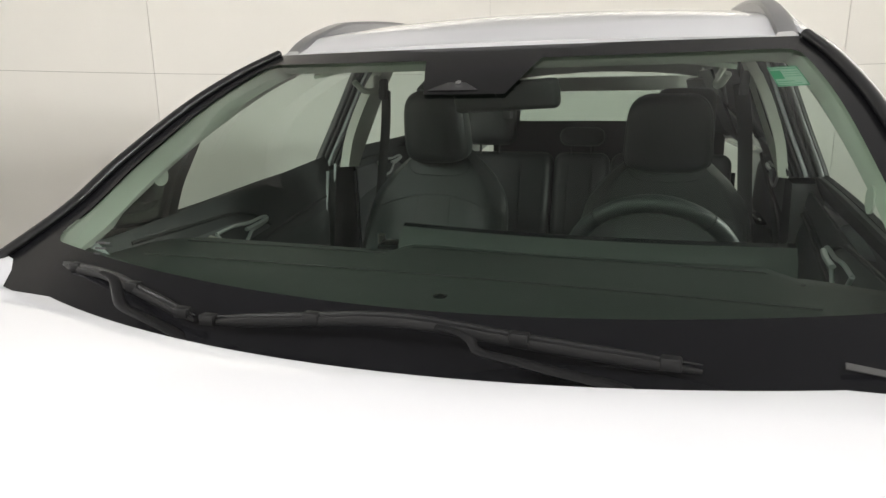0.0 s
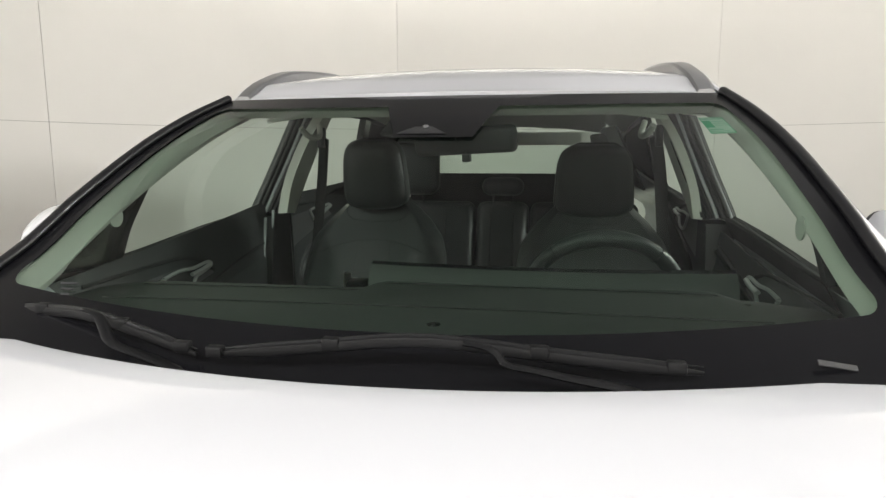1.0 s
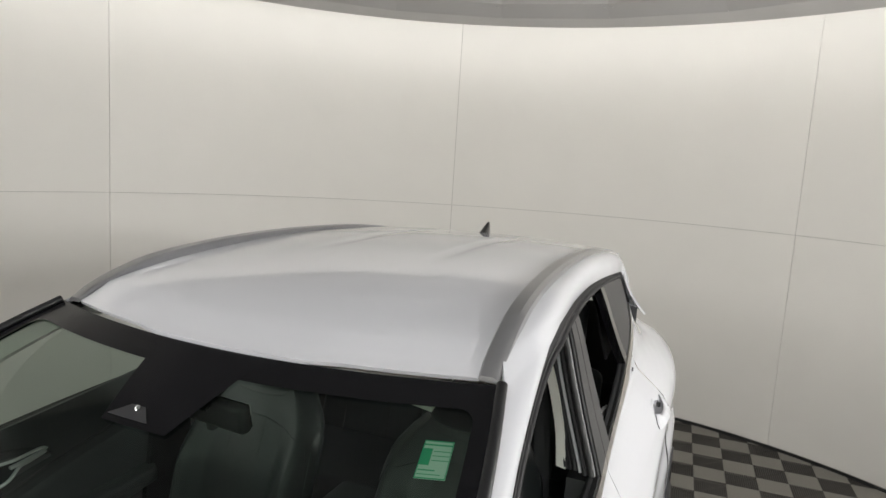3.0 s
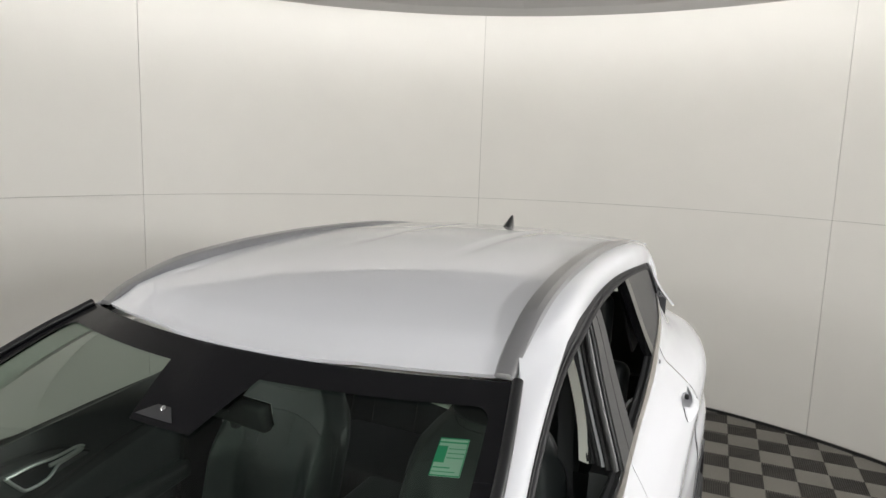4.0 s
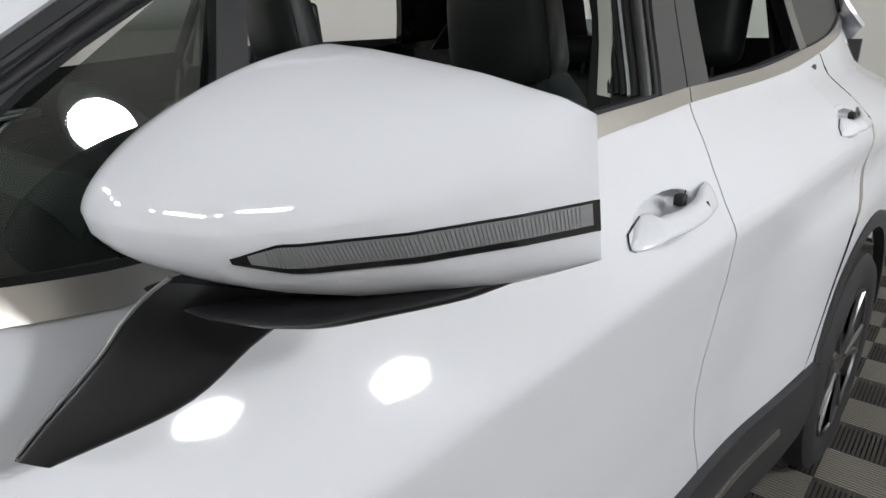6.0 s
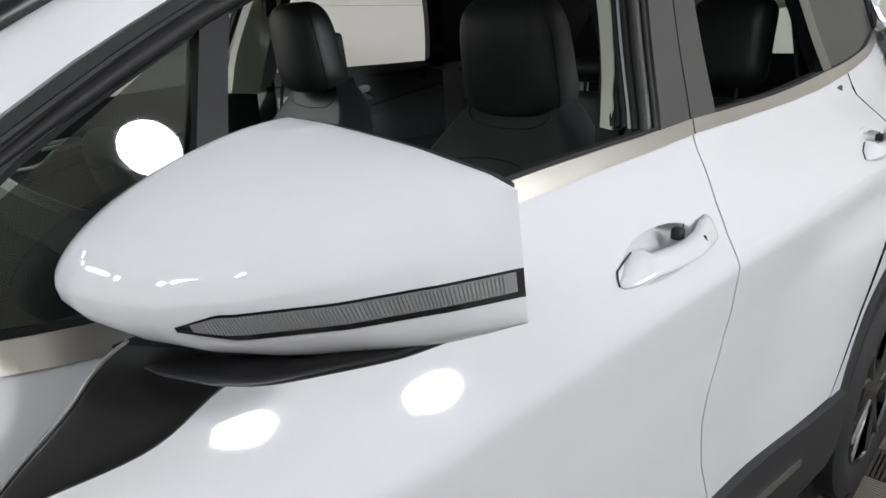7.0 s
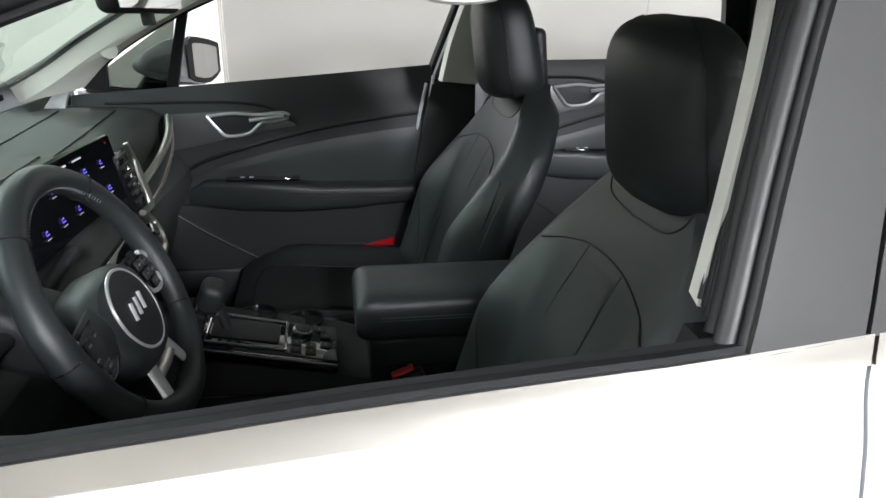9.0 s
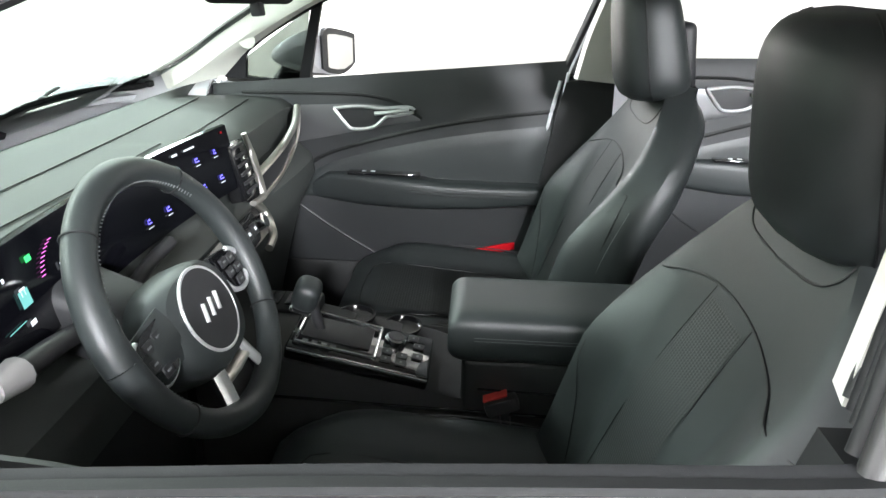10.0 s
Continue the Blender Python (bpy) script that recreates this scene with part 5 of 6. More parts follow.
    for e in (-1, 1):
        pick = 24 + e * 6
        part("stitch", tube([r[pick] + (r[pick] - sum(r, Vector()) / len(r)).normalized() * 0.0006 for r in rings[1:-1]], 0.0016, 5), PIPING, hr)
        part("headrest_post", tube([Vector((cx + e * 0.055, 2.660, 1.18)), Vector((cx + e * 0.055, 2.645, rest_z + 0.02))], 0.007, 10), CHROME, seat, "chrome headrest post")
        part("post_collar", lathe([(0.014, 0), (0.014, 0.010), (0.008, 0.014)], 16, Matrix.Translation((cx + e * 0.055, 2.658, 1.222))), BLACK_PLASTIC, seat)
    part("headrest_back", box(-0.085, 0.085, 0.050, 0.085, 0.02, 0.15, 0.014, 3, tilt), BLACK_PLASTIC, seat)
    # side valance, lever and buckle
    part("valance", box(-0.012, 0.012, 2.0, 2.46, 0.44, 0.60, 0.008, 2, Matrix.Translation((cx + s * 0.262, 0, 0))), BLACK_PLASTIC, seat)
    part("buckle", box(-0.013, 0.013, -0.03, 0.03, -0.012, 0.016, 0.005, 2, Matrix.Translation((s * 0.118, 2.285, 0.775)) @ Matrix.Rotation(radians(22), 4, "X")), BLACK_PLASTIC, seat)
    part("buckle_button", box(-0.010, 0.010, -0.022, 0.022, 0.016, 0.020, 0.001, 1, Matrix.Translation((s * 0.118, 2.278, 0.777)) @ Matrix.Rotation(radians(22), 4, "X")), RED_BUCKLE, seat, "red buckle button")
    part("belt_tag", box(-0.004, 0.004, -0.012, 0.012, -0.007, 0.007, 0.001, 1, Matrix.Translation((s * 0.118, 2.286, 0.700)) @ Matrix.Rotation(radians(15), 4, "X")), RED_BUCKLE, seat)
    part("buckle_stem", tube([Vector((s * 0.118, 2.29, 0.765)), Vector((s * 0.118, 2.31, 0.60))], 0.010, 8), BLACK_PLASTIC, seat)


def build_rear_seat():
    seat = empty("rear_seat", (0, 0, 0), car, "black leather rear bench with three headrests")
    part("cushion", box(-0.62, 0.62, 2.86, 3.38, 0.50, 0.76, 0.06, 4), LEATHER, seat)
    for x0, x1 in ((-0.63, -0.13), (-0.125, 0.125), (0.13, 0.63)):
        m = Matrix.Translation((0, 3.30, 0.70)) @ Matrix.Rotation(radians(-17), 4, "X")
        part("backrest", box(x0, x1, 0, 0.13, 0, 0.53, 0.045, 4, m), LEATHER, seat)
        for e in (0.28, 0.72):
            xx = x0 + (x1 - x0) * e
            part("piping", tube([m @ Vector((xx, -0.001, 0.06)), m @ Vector((xx, -0.001, 0.46))], 0.003, 6), PIPING, seat)
    for x, w, h in ((-0.43, 0.122, 0.25), (0.0, 0.10, 0.085), (0.43, 0.122, 0.25)):
        m = Matrix.Translation((x, 3.47, 1.225)) @ Matrix.Rotation(radians(-6), 4, "X")
        part("headrest", box(-w, w, -0.05, 0.05, 0, h, 0.042 if h < 0.1 else 0.049, 6, m), LEATHER, seat)
        for e in (-0.045, 0.045):
            part("headrest_post", tube([m @ Vector((e, 0, -0.04)), m @ Vector((e, 0, 0.02))], 0.006, 8), BLACK_PLASTIC, seat)


def build_dashboard():
    dash = empty("dashboard", (0, 0, 0), car, "black soft-touch dashboard with a wide curved screen")
    prof = [(1.270, 1.124), (1.33, 1.143), (1.42, 1.150), (1.53, 1.151), (1.62, 1.150), (1.675, 1.146), (1.705, 1.128), (1.715, 1.10), (1.712, 1.06), (1.725, 1.03), (1.76, 1.00), (1.765, 0.96), (1.74, 0.88), (1.70, 0.74), (1.66, 0.58), (1.60, 0.45)]
    rows = []
    for y, z in prof:
        row = []
        for x in np.linspace(-0.745, 0.745, 61):
            fy = 0.20 * x * x if y < 1.4 else 0.0
            lift = 0.0
            if 1.45 < y < 1.70 and -0.16 < x < 0.60:
                lift = 0.016 * smooth_step((x + 0.16) / 0.06) * smooth_step((0.60 - x) / 0.06) * smooth_step((y - 1.55) / 0.06)
            edge = -0.035 * smooth_step((abs(x) - 0.60) / 0.14) if y > 1.4 else 0
            wing = 0.018 * smooth_step((-0.25 - x) / 0.3) if 0.9 < z < 1.04 else 0
            rise = 0.028 * (x / 0.7) ** 2 if y < 1.4 else 0.0
            row.append(Vector((x, y + fy + wing + (edge if z < 1.12 else 0), z + lift + rise + edge * 0.3)))
        rows.append(row)
    part("dash_body", sheet(rows, 0.012), SOFT, dash)
    # grooves along the top
    for yy in (1.50, 1.63):
        pts = [Vector((x, yy - 0.03 * (x * 1.2) ** 2, 1.1515 + (0.001 if yy < 1.6 else 0.0) + (0.016 if (-0.1 < x < 0.55 and yy > 1.6) else 0))) for x in np.linspace(-0.62, 0.60, 40)]
        part("dash_seam", tube(pts, 0.0014, 6), PIPING, dash)
    part("sun_sensor", lathe([(0.014, 0.0), (0.012, 0.006), (0.003, 0.009)], 20, Matrix.Translation((0.05, 1.40, 1.143))), BLACK_GLOSS, dash)
    part("defrost_grille", box(-0.40, 0.40, 1.335, 1.349, 1.120, 1.131, 0.003, 1), BLACK_PLASTIC, dash)
    # wide screen: a gently curved slab
    def scr(u, v, off=0.0):
        x = 0.60 - 0.745 * u
        bow = 0.035 * (2 * u - 1) ** 2
        y = 1.736 - 0.022 * v + bow - 0.02
        z = 1.072 + 0.120 * v
        return Vector((x, y + off, z + off * 0.35))
    rows = [[scr(u, v, o) for u in np.linspace(0, 1, 41)] for v, o in ((0, -0.012), (-0.02, 0.0), (0.0, 0.006), (1.0, 0.006), (1.03, 0.0), (1.0, -0.016))]
    sc = part("display", sheet(rows, 0.004), SCREEN, dash, "wide curved display, lit with blue icons")
    rows = [[scr(u, v, o) for u in np.linspace(0.0, 1.0, 41)] for v, o in ((1.02, -0.012), (0.95, -0.034), (0.6, -0.060), (0.3, -0.080))]
    part("display_cowl", sheet(rows, 0.003), SOFT, dash)
    def tile(u0, u1, v0, v1, mat, name):
        part(name, sheet([[scr(u, v, 0.0085) for u in np.linspace(u0, u1, 4)] for v in (v0, v1)]), mat, sc)
    k = 0
    for r, vv in enumerate((0.66, 0.26)):
        for c, uu in enumerate((0.60, 0.68, 0.76, 0.84, 0.92)):
            if r == 0 and c == 0:
                continue
            du = 0.006 + 0.0012 * ((k * 7) % 3)
            tile(uu - du, uu + du, vv - 0.006, vv + 0.010, ICON_BLUE, "icon")
            tile(uu - du, uu - du * 0.7, vv + 0.010, vv + 0.055, ICON_BLUE, "icon")
            tile(uu - du * 0.4, uu + du * 0.5, vv + 0.035, vv + 0.06, ICON_BLUE, "icon")
            tile(uu - 0.010, uu + 0.010, vv - 0.060, vv - 0.050, ICON_WHITE, "icon_label")
            k += 1
    tile(0.750, 0.772, 0.87, 0.90, ICON_WHITE, "clock_bar")
    tile(0.80, 0.845, 0.87, 0.895, ICON_WHITE, "date_bar")
    tile(0.965, 0.972, 0.90, 0.93, RED, "warning_icon")
    # instrument side
    for u0, u1, v0, v1, mat in ((0.05, 0.055, 0.15, 0.20, ICON_WHITE), (0.19, 0.215, 0.40, 0.56, ICON_TEAL), (0.195, 0.21, 0.50, 0.58, ICON_WHITE), (0.17, 0.176, 0.72, 0.76, ICON_WHITE), (0.235, 0.25, 0.74, 0.80, ICON_GREEN), (0.14, 0.185, 0.30, 0.31, ICON_TEAL), (0.19, 0.205, 0.22, 0.27, ICON_WHITE)):
        tile(u0, u1, v0, v1, mat, "gauge_mark")
    for a in np.linspace(0.15, 1.1, 9):
        u, v = 0.345 - 0.085 * math.cos(a), 0.48 + 0.36 * math.sin(a)
        tile(u - 0.006, u + 0.006, v - 0.004, v + 0.004, ICON_PINK, "gauge_arc")
    for u in (0.31, 0.325, 0.34):
        tile(u - 0.003, u + 0.003, 0.46, 0.54, ICON_WHITE, "speed_bar")
    # centre vents beside the display, slatted
    m = Matrix.Translation((-0.168, 1.745, 1.115)) @ Matrix.Rotation(radians(14), 4, "X")
    vent = part("centre_vent", box(-0.036, 0.036, -0.03, 0.008, -0.075, 0.040, 0.006, 2, m), BLACK_GLOSS, dash, "gloss black air vent")
    for k in range(6):
        part("vent_slat", box(-0.028, 0.028, 0.004, 0.012, -0.062 + 0.018 * k, -0.056 + 0.018 * k, 0.001, 1, m), BLACK_PLASTIC, vent)
    ring = curve([m @ Vector(p) for p in ((-0.042, 0.012, 0.046), (-0.046, 0.014, 0.0), (-0.03, 0.016, -0.078), (-0.01, 0.016, -0.085), (0.03, 0.014, -0.082))], 24)
    part("vent_trim", tube(ring, 0.008, 8, 0.7), SATIN, vent, "broad satin vent surround")
    # wing trim to the passenger door with its long vent
    for dz, mat, r in ((0.004, SATIN, 0.010), (-0.052, SATIN, 0.008)):
        pts = curve([(-0.22, 1.750, 1.055 + dz), (-0.40, 1.757, 1.075 + dz), (-0.56, 1.750, 1.100 + dz * 0.7), (-0.66, 1.732, 1.128 + dz * 0.4)], 20)
        part("wing_trim", tube(pts, r, 8, 0.7), mat, dash, "satin trim strip across the dashboard")
    rows = [[Vector((x, y + 0.012, z + dz)) for x, y, z in ((-0.22, 1.735, 1.05), (-0.40, 1.742, 1.07), (-0.56, 1.735, 1.09), (-0.66, 1.715, 1.12))] for dz in (0.0, -0.045)]
    part("wing_panel", sheet(rows, 0.006), WING, dash)
    for k in range(3):
        pts = [(-0.44, 1.752, 1.064 - 0.012 * k), (-0.60, 1.742, 1.094 - 0.012 * k)]
        part("vent_slat", tube(curve(pts, 6), 0.003, 6), CHROME, dash)
    # climate panel
    m = Matrix.Translation((-0.04, 1.772, 0.985)) @ Matrix.Rotation(radians(28), 4, "X")
    cp = part("climate_panel", box(-0.15, 0.15, -0.03, 0.006, -0.032, 0.032, 0.006, 2, m), PIANO, dash, "gloss black climate panel with knobs")
    for x in (-0.125, 0.125):
        part("knob", lathe([(0.017, 0.0), (0.016, 0.016), (0.012, 0.018), (0.002, 0.018)], 24, m @ Matrix.Translation((x, 0.004, 0)) @ Matrix.Rotation(radians(-90), 4, "X")), CHROME, cp, "chrome-ringed knob")
    for k in range(6):
        part("button", box(-0.012, 0.012, 0.0, 0.010, -0.012, 0.012, 0.002, 1, m @ Matrix.Translation((-0.085 + 0.034 * k, 0.002, 0))), BLACK_PLASTIC, cp)
        part("button_mark", box(-0.004, 0.004, 0.010, 0.0108, -0.003, 0.004, 0, 1, m @ Matrix.Translation((-0.085 + 0.034 * k, 0.002, 0))), ICON_WHITE, cp)
    part("climate_trim", tube(curve([m @ Vector(p) for p in ((-0.16, 0.006, 0.036), (-0.172, 0.006, 0.0), (-0.15, 0.006, -0.04), (-0.10, 0.006, -0.052))], 14), 0.009, 8), SATIN, cp, "broad satin surround")
    # column shroud and stalks
    part("column_shroud", box(-0.05, 0.05, -0.16, 0.02, -0.045, 0.04, 0.02, 3, Matrix.Translation((0.36, 1.80, 1.045)) @ Matrix.Rotation(radians(-22), 4, "X")), BLACK_PLASTIC, dash)
    stalk = part("stalk", tube(curve([(0.39, 1.755, 1.065), (0.46, 1.757, 1.080), (0.53, 1.762, 1.090)], 10), lambda q: 0.011 + 0.004 * q, 10), BLACK_PLASTIC, dash, "black stalk with a grey end")
    part("stalk_end", tube([Vector((0.53, 1.762, 1.090)), Vector((0.555, 1.764, 1.094)), Vector((0.572, 1.766, 1.096))], lambda q: 0.019 - 0.006 * q, 12), STALK_GREY, stalk)
    part("stalk", tube(curve([(0.30, 1.755, 1.065), (0.24, 1.757, 1.080), (0.18, 1.762, 1.090)], 10), 0.010, 10), BLACK_PLASTIC, dash)
    part("knee_panel", box(0.14, 0.72, 1.66, 1.74, 0.62, 0.94, 0.03, 3), DOOR_HARD, dash)


def build_steering_wheel():
    w = empty("steering_wheel", (0, 0, 0), car, "black leather steering wheel with satin spokes")
    tilted = Matrix.Translation((0.3545, 1.857, 1.0918)) @ Matrix.Rotation(radians(-63.4), 4, "X")
    m = tilted @ Matrix.Translation((0, 0.026, -0.006))
    def wp(x, up, out=0.0):
        return m @ Vector((x, -up, out))
    def rp(x, up, out=0.0):
        return tilted @ Vector((x, -up, out))
    R = 0.166
    ring = [rp(R * math.cos(a), R * math.sin(a), 0.012) for a in np.linspace(0, 2 * math.pi, 73)]
    part("rim", tube(ring, lambda q: 0.0175 + 0.002 * (math.cos(4 * math.pi * q) ** 4), 14, up=(0.01, 0.9, 0.42), cap=False), LEATHER, w, "leather wheel rim")
    for a in (50, 130, 215, 325):
        a = radians(a)
        c = Vector((R * math.cos(a), R * math.sin(a)))
        pts = [rp(c.x + 0.0188 * math.cos(t) * math.cos(a), c.y + 0.0188 * math.cos(t) * math.sin(a), 0.012 + 0.0188 * math.sin(t)) for t in np.linspace(0, 2 * math.pi, 17)]
        part("rim_seam", tube(pts, 0.0012, 5), PIPING, w)
    # stitched inner seam
    bm = bmesh.new()
    for a in np.linspace(radians(-40), radians(140), 90):
        p, q = [rp((R - 0.0165) * math.cos(a + d), (R - 0.0165) * math.sin(a + d), 0.020 + o) for d, o in ((-0.009, 0.002), (0.009, -0.003))]
        join(bm, tube([p, q], 0.0009, 4))
    part("rim_stitching", bm, STITCH, w)
    # hub
    rings = []
    for k, (sc, o) in enumerate(((1.0, -0.03), (1.0, 0.0), (0.97, 0.014), (0.88, 0.024), (0.6, 0.030), (0.05, 0.032))):
        rings.append([wp(0.088 * sc * sup(a, 0.75), -0.004 + 0.074 * sc * sups(a, 0.75) * (1.05 if math.sin(a) < 0 else 0.88), o) for a in np.linspace(0, 2 * math.pi, 41)[:-1]])
    hub = part("hub", loft(rings), LEATHER, w, "black hub cover")
    circ = [wp(0.056 * math.cos(a), -0.002 + 0.056 * math.sin(a), 0.030) for a in np.linspace(0, 2 * math.pi, 49)]
    part("hub_ring", tube(circ, 0.0023, 8, cap=False), BEZEL, hub, "thin satin ring")
    part("hub_disc", lathe([(0.054, 0.0), (0.054, 0.003), (0.003, 0.0045)], 40, m @ Matrix.Translation((0, 0.002, 0.0285))), BLACK_PLASTIC, hub)
    # plain emblem strokes
    for x0 in (0.018, 0.0, -0.018):
        part("emblem_stroke", tube([wp(x0 + 0.006, -0.011, 0.0338), wp(x0 - 0.004, 0.011, 0.0338)], 0.0030, 6, 0.5), BEZEL, hub)
    # spokes with switch pods
    for e in (1, -1):
        rows = [[wp(e * (0.070 + 0.095 * q), 0.012 - 0.01 * q + h * (0.030 - 0.004 * q), 0.008 + 0.006 * (1 - h * h) - 0.006 * q) for q in np.linspace(0, 1, 9)] for h in np.linspace(-1, 1, 7)]
        sp = part("spoke", sheet(rows, 0.012), LEATHER, w)
        pod = [(0.085, 0.038), (0.125, 0.034), (0.148, 0.020), (0.150, -0.004), (0.128, -0.026), (0.095, -0.020), (0.082, 0.006)]
        loop = curve([wp(e * a, b, 0.017) for a, b in pod + pod[:1]], 40)
        c = sum(loop, Vector()) / len(loop)
        part("pod", sheet([[c.lerp(p, k) for p in loop] for k in (0.02, 0.6, 1.0)], 0.004), PIANO, sp, "gloss black switch pod")
        part("pod_trim", tube([p for p in loop[8:33]], 0.0038, 8), BEZEL, sp, "satin pod surround")
        for bx, bu in ((0.100, 0.022), (0.122, 0.020), (0.104, 0.004), (0.128, 0.002), (0.116, -0.014)):
            part("pod_button", box(-0.009, 0.009, -0.007, 0.007, 0, 0.004, 0.001, 1, m @ Matrix.Translation((e * bx, -bu, 0.0185))), BLACK_PLASTIC, sp)
            part("button_mark", box(-0.004, 0.004, -0.0012, 0.0012, 0.004, 0.0046, 0, 1, m @ Matrix.Translation((e * bx, -bu, 0.0185))), STITCH, sp)
    # lower satin spoke, an open frame
    low = part("lower_spoke", tube([wp(-0.034, -0.060, 0.013), wp(-0.044, -0.098, 0.015), wp(-0.058, -0.142, 0.016)], 0.012, 8, 0.4, up=(0, 0.5, 0.86)), BEZEL, w, "satin lower spoke frame")
    part("spoke_side", tube([wp(0.034, -0.060, 0.013), wp(0.044, -0.098, 0.015), wp(0.058, -0.142, 0.016)], 0.012, 8, 0.4, up=(0, 0.5, 0.86)), BEZEL, low)
    for x, u in ((0.042, -0.086), (0.054, -0.134)):
        part("spoke_bridge", tube([wp(-x, u, 0.013), wp(0, u - 0.002, 0.0135), wp(x, u, 0.013)], 0.010, 8, 0.4, up=(0, 0.5, 0.86)), SATIN, low)
    part("lower_insert", sheet([[wp(x, u, 0.004) for x in np.linspace(-0.044, 0.044, 6)] for u in (-0.08, -0.136)], 0.006), BLACK_PLASTIC, low)


def build_console():
    c = empty("centre_console", (0, 0, 0), car, "black centre console with gear lever and armrest")
    rings = []
    for y, w, z in ((1.74, 0.13, 0.86), (1.86, 0.125, 0.852), (2.0, 0.12, 0.825), (2.15, 0.118, 0.795), (2.2, 0.115, 0.78), (2.62, 0.11, 0.76), (2.70, 0.105, 0.72)):
        rings.append([Vector((x, y, zz)) for x, zz in ((-w - 0.01, 0.33), (-w, z - 0.05), (-w + 0.012, z - 0.006), (-w + 0.03, z), (w - 0.03, z), (w - 0.012, z - 0.006), (w, z - 0.05), (w + 0.01, 0.33))])
    part("console_body", loft(rings), DOOR_HARD, c)
    part("side_line", tube(curve([(0.125, 1.80, 0.775), (0.124, 2.1, 0.765), (0.122, 2.5, 0.755)], 12), 0.003, 6), BLACK_GLOSS, c)
    m = Matrix.Translation((0.034, 2.032, 0.843)) @ Matrix.Rotation(radians(-12), 4, "X")
    top = part("shift_panel", box(-0.06, 0.075, -0.135, 0.125, -0.03, 0.0, 0.006, 3, m), PIANO, c, "gloss black shift panel")
    frame = [m @ Vector(p) for p in ((0.058, -0.122, 0.002), (-0.052, -0.122, 0.002), (-0.048, 0.022, 0.002), (0.056, 0.022, 0.002), (0.058, -0.122, 0.002))]
    for a, b in zip(frame, frame[1:]):
        part("shift_frame", tube([a, b], 0.0032, 8), CHROME, top, "chrome frame round the lever")
    part("panel_edge", tube([m @ Vector((0.076, -0.13, -0.006)), m @ Vector((0.078, 0.122, -0.006))], 0.003, 8), CHROME, top)
    part("gaiter", box(-0.035, 0.035, -0.115, 0.01, 0.0, 0.004, 0.003, 2, m), BLACK_PLASTIC, top)
    for k in range(4):
        part("gear_mark", box(-0.004, 0.004, -0.005, 0.005, 0, 0.0008, 0, 1, m @ Matrix.Translation((0.048, -0.105 + 0.017 * k, 0.0005))), STITCH, top)
    lever = part("gear_lever", tube([Vector((0.034, 1.948, 0.85)), Vector((0.037, 1.934, 0.915))], 0.010, 10), BLACK_PLASTIC, c, "black gear lever")
    km = Matrix.Translation((0.038, 1.924, 0.936)) @ Matrix.Rotation(radians(12), 4, "Y") @ Matrix.Rotation(radians(-20), 4, "X")
    part("knob", box(-0.027, 0.027, -0.022, 0.026, -0.030, 0.030, 0.018, 4, km), LEATHER, lever, "black lever knob")
    part("knob_ring", box(-0.024, 0.024, -0.020, 0.022, -0.036, -0.026, 0.006, 2, km), CHROME, lever)
    dial = part("drive_dial", lathe([(0.021, 0.0), (0.020, 0.012), (0.017, 0.014), (0.003, 0.014)], 28, m @ Matrix.Translation((-0.012, 0.052, 0))), CHROME, top, "ringed rotary dial")
    part("dial_cap", lathe([(0.0155, 0.014), (0.015, 0.0155), (0.003, 0.0155)], 24, m @ Matrix.Translation((-0.012, 0.052, 0))), BLACK_PLASTIC, dial)
    for x, y in ((0.026, 0.042), (0.05, 0.042), (0.03, 0.070), (0.052, 0.070), (0.022, 0.098), (-0.012, 0.098), (-0.035, 0.085)):
        part("button", box(-0.009, 0.009, -0.010, 0.010, 0.0, 0.004, 0.001, 1, m @ Matrix.Translation((x, y, 0))), BLACK_PLASTIC, top)
        part("button_mark", box(-0.003, 0.003, -0.002, 0.002, 0.004, 0.0045, 0, 1, m @ Matrix.Translation((x, y, 0))), STITCH, top)
    # cup holders and the small tray switches
    for y in (1.99, 2.085):
        part("cup_holder", lathe([(0.040, 0.0), (0.040, 0.006), (0.036, 0.006), (0.034, -0.05), (0.002, -0.05)], 32, Matrix.Translation((-0.078, y, 0.827 - 0.2 * (y - 1.99)))), BLACK_GLOSS, c)
    part("tray", box(-0.115, -0.035, 1.80, 1.92, 0.83, 0.860, 0.006, 2), BLACK_PLASTIC, c)
    for k in range(3):
        part("tray_switch", box(-0.10, -0.05, 1.82 + 0.033 * k, 1.842 + 0.033 * k, 0.860, 0.866, 0.002, 1), PIANO, c)
    # armrest
    rings = []
    for k in range(27):
        y = 2.185 + 0.030 * (1 - math.cos(math.pi * k / 16)) if k < 8 else 2.215 + 0.37 * (k - 8) / 18
        q = 0.55 + 0.45 * math.sin(math.pi / 2 * min(1, k / 8))
        rings.append([Vector((0.033 + 0.090 * (0.75 + 0.25 * q) * sup(a, 0.42), y, 0.902 + 0.050 * q * sups(a, 0.5))) for a in np.linspace(0, 2 * math.pi, 65)[:-1]])
    ar = part("armrest", loft(rings), LEATHER, c, "black padded armrest lid")
    for dz in (0.002, -0.004):
        part("stitch", tube([Vector((0.1226, y, 0.910 + dz)) for y in np.linspace(2.23, 2.56, 12)], 0.0006, 5), STITCH, ar)
    part("armrest_base", box(-0.070, 0.108, 2.21, 2.58, 0.70, 0.860, 0.012, 3), DOOR_HARD, c)
    part("base_line", tube([Vector((0.109, 2.24, 0.800)), Vector((0.109, 2.52, 0.792))], 0.002, 6), BLACK_GLOSS, c)


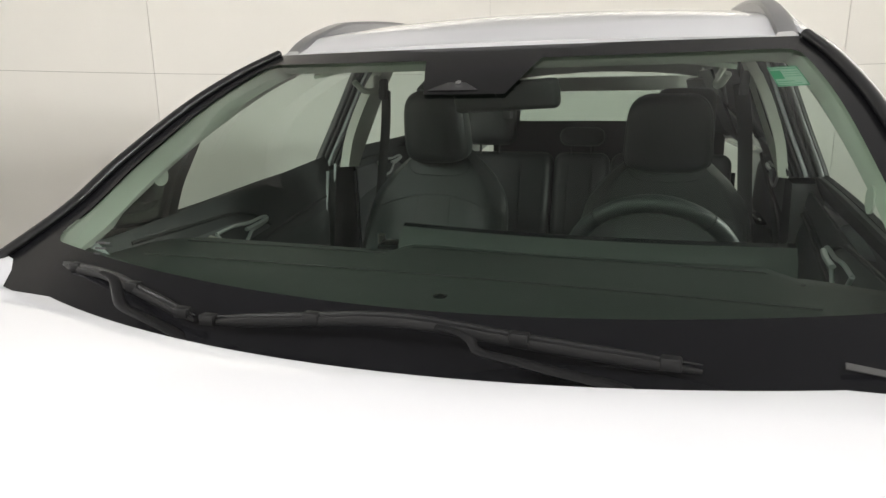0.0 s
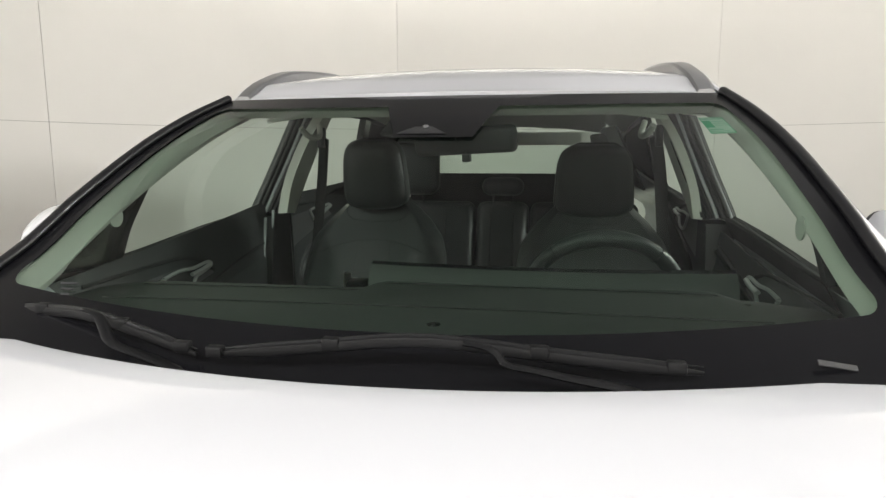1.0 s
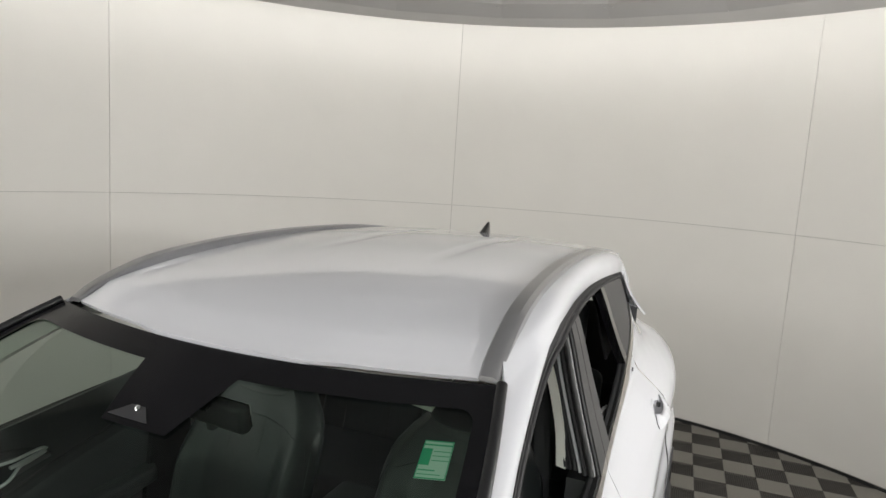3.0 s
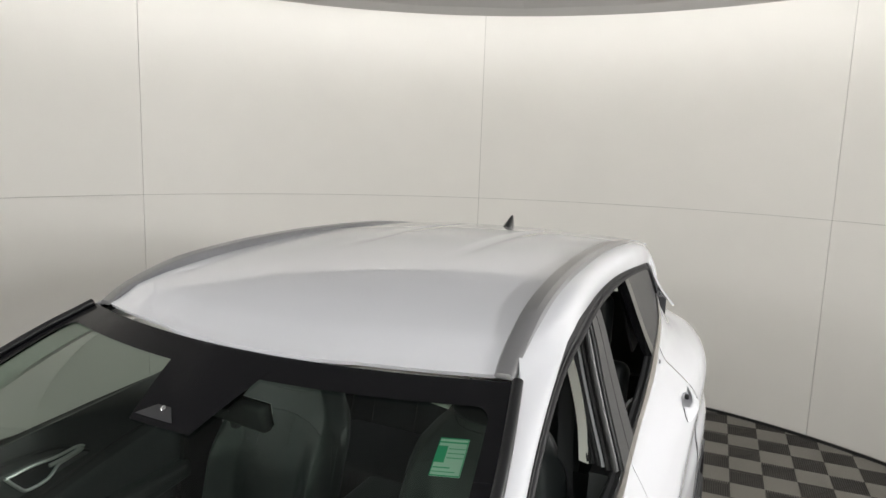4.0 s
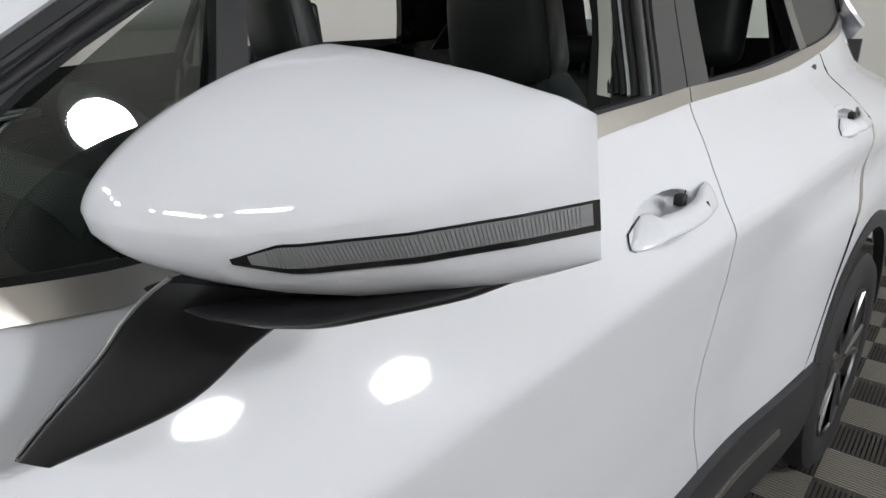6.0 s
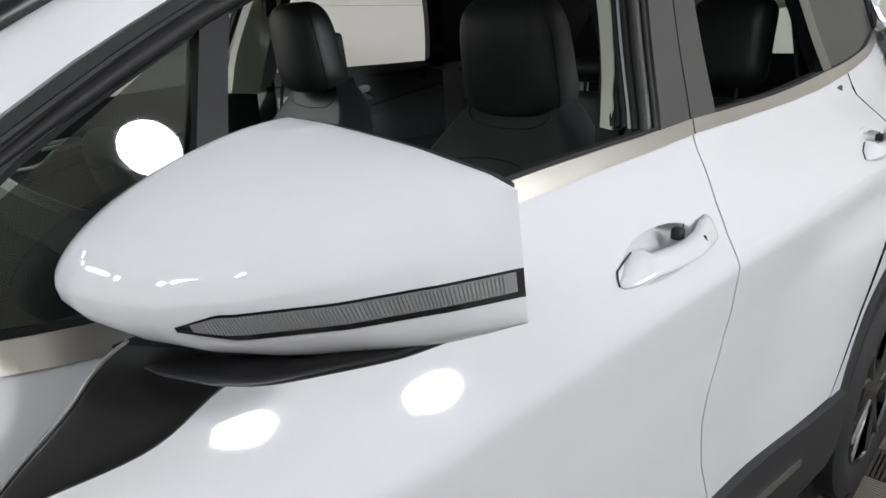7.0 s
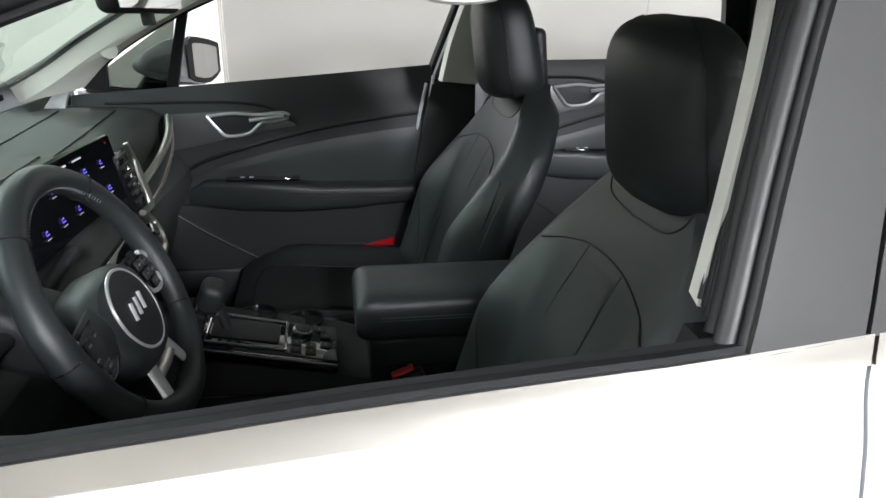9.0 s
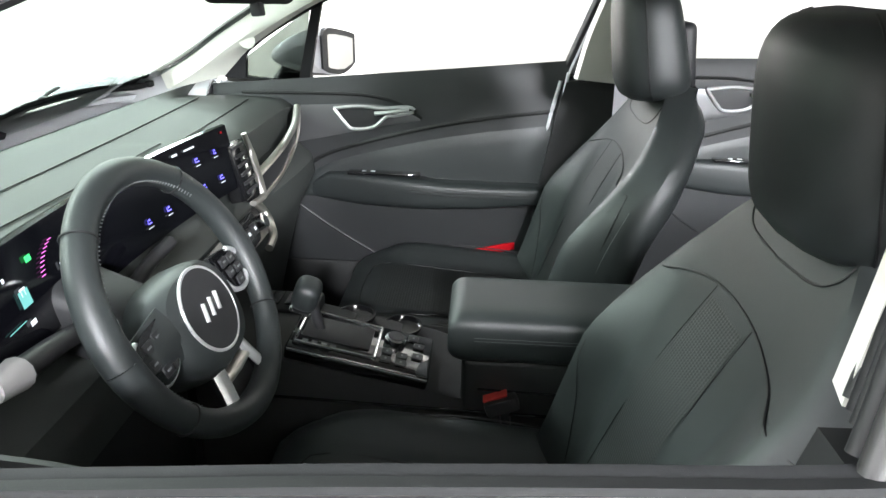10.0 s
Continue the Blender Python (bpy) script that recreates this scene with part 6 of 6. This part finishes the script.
def build_room_mirror():
    w = empty("inside_mirror", (0, 0, 0), car, "black rear-view mirror behind the windshield")
    m = Matrix.Translation((0.037, 1.875, 1.456)) @ Matrix.Rotation(radians(8), 4, "X") @ Matrix.Rotation(radians(-9), 4, "Z") @ Matrix.Rotation(radians(-4), 4, "Y")
    part("housing", box(-0.122, 0.122, -0.020, 0.012, -0.032, 0.030, 0.014, 4, m), RUBBER, w)
    part("mirror_glass", box(-0.114, 0.114, 0.0125, 0.0135, -0.026, 0.025, 0.0, 1, m), MIRROR, w)
    part("stem", tube([Vector((0.03, 1.862, 1.462)), Vector((0.0, 1.845, 1.505))], 0.014, 10), BLACK_PLASTIC, w)
    part("dimmer_knob", box(-0.010, 0.010, -0.008, 0.008, -0.050, -0.030, 0.003, 2, m), BLACK_PLASTIC, w)
    rows = [[ws_point(x / 0.60, v, -0.03 - 0.02 * (1 - abs(x + 0.04) / 0.13)) for x in np.linspace(-0.14, 0.06, 9)] for v in np.linspace(0.84, 0.95, 5)]
    part("sensor_housing", sheet(rows, 0.006), RUBBER, w)
    for s in (1, -1):
        m = Matrix.Translation((s * 0.30, 2.190, 1.588)) @ Matrix.Rotation(radians(-12), 4, "X")
        part("sun_visor", box(-0.19, 0.19, -0.065, 0.10, -0.008, 0.008, 0.006, 3, m), HEADLINER, car, "cream sun visor folded up")


build_cabin()
for side_sign in (1, -1):
    top_line = belt_top if side_sign > 0 else belt_top_far
    doors = [o for o in car.children if o.name.split(".")[0] in ("front_door", "rear_door") and o.data.vertices[0].co.x * side_sign > 0]
    for door in doors:
        if door.name.startswith("front"):
            door_inner(side_sign, door, 1.475, 2.455, top_line)
        else:
            door_inner(side_sign, door, 2.66, 3.44, top_line, rear=True)
    build_front_seat(side_sign)
build_rear_seat()
build_dashboard()
build_steering_wheel()
build_console()
build_room_mirror()

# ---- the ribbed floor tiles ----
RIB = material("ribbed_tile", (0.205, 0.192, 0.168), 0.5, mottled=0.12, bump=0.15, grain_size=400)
# same plastic as RIB, with the shade of the turned cells put into its colour
RIB_SHADED = material("ribbed_tile_shaded", (0.040, 0.036, 0.031), 0.6, mottled=0.15, bump=0.15, grain_size=400)
CELL = 0.2025
TILE_X, TILE_Y = 1.303, 4.3575
TILE_TURN = Matrix.Translation((TILE_X, TILE_Y, 0)) @ Matrix.Rotation(radians(2.6), 4, "Z")


def rib_mesh():
    """One tile: four cells of ribs, turned by a quarter from cell to cell."""
    vs, fs = [], []

    def bar(x0, x1, y0, y1, z0=-0.019, z1=0.0, ix=0.0, iy=0.0):
        b = len(vs)
        vs.extend(((x0 + ix, y0 + iy, z0), (x1 - ix, y0 + iy, z0), (x1 - ix, y1 - iy, z0), (x0 + ix, y1 - iy, z0), (x0, y0, z1), (x1, y0, z1), (x1, y1, z1), (x0, y1, z1)))
        fs.extend(((b + 4, b + 5, b + 6, b + 7), (b, b + 1, b + 5, b + 4), (b + 1, b + 2, b + 6, b + 5), (b + 2, b + 3, b + 7, b + 6), (b + 3, b, b + 4, b + 7)))
    n = 15
    pitch = CELL / n
    for ci in range(2):
        for cj in range(2):
            for k in range(n):
                if (ci + cj) % 2 == 0:
                    a, b = (k + 0.24) * pitch, (k + 0.76) * pitch
                    bar(ci * CELL + 0.001, (ci + 1) * CELL - 0.001, cj * CELL + a, cj * CELL + b, iy=0.18 * pitch)
                else:
                    a, b = (k + 0.17) * pitch, (k + 0.83) * pitch
                    bar(ci * CELL + a, ci * CELL + b, cj * CELL + 0.001, (cj + 1) * CELL - 0.001, ix=0.22 * pitch)
            # the web that crosses each cell corner to corner
            x0, y0 = ci * CELL, cj * CELL
            rise = (ci + cj) % 2 == 1
            for t in range(n):
                u = (t + 0.5) * pitch
                v = u if rise else CELL - u
                bar(x0 + u - 0.35 * pitch, x0 + u + 0.35 * pitch, y0 + v - 0.35 * pitch, y0 + v + 0.35 * pitch, -0.019, -0.005)
    bar(0.0, 2 * CELL, -0.0015, 0.0015, -0.012, 0.0004)
    me = bpy.data.meshes.new("floor_tile")
    me.from_pydata(vs, [], fs)
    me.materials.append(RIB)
    me.materials.append(RIB_SHADED)
    # turned cells get the copy whose colour carries their shade
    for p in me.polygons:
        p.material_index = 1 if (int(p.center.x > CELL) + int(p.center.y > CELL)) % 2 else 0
    return me


TILE_MESH = rib_mesh()
floor_ob = bpy.data.objects["floor"]
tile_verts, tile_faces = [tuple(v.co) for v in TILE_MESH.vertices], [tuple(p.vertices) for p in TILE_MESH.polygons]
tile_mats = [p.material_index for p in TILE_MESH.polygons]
field_verts, field_faces, field_mats = [], [], []
for i in range(-24, 25):
    for j in range(-24, 25):
        place = TILE_TURN @ Matrix.Translation(((2 * i - 1) * CELL, (2 * j - 1) * CELL, 0))
        x, y, _ = place.translation
        if math.hypot(x + CELL - BOOTH_X, y + CELL - BOOTH_Y) > BOOTH_R + 0.25:
            continue
        if x > 0.3 and y > 1.0:
            t = new("tile", TILE_MESH)
            t.matrix_world = place
            t.parent = floor_ob
        else:
            base = len(field_verts)
            field_verts.extend(tuple(place @ Vector(v)) for v in tile_verts)
            field_faces.extend(tuple(base + k for k in f) for f in tile_faces)
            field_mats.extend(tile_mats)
field = bpy.data.meshes.new("tile_field")
field.from_pydata(field_verts, [], field_faces)
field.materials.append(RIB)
field.materials.append(RIB_SHADED)
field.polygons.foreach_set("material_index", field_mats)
ob = new("tile_field", field)
ob.parent = floor_ob
ob["kind"] = "stuff"
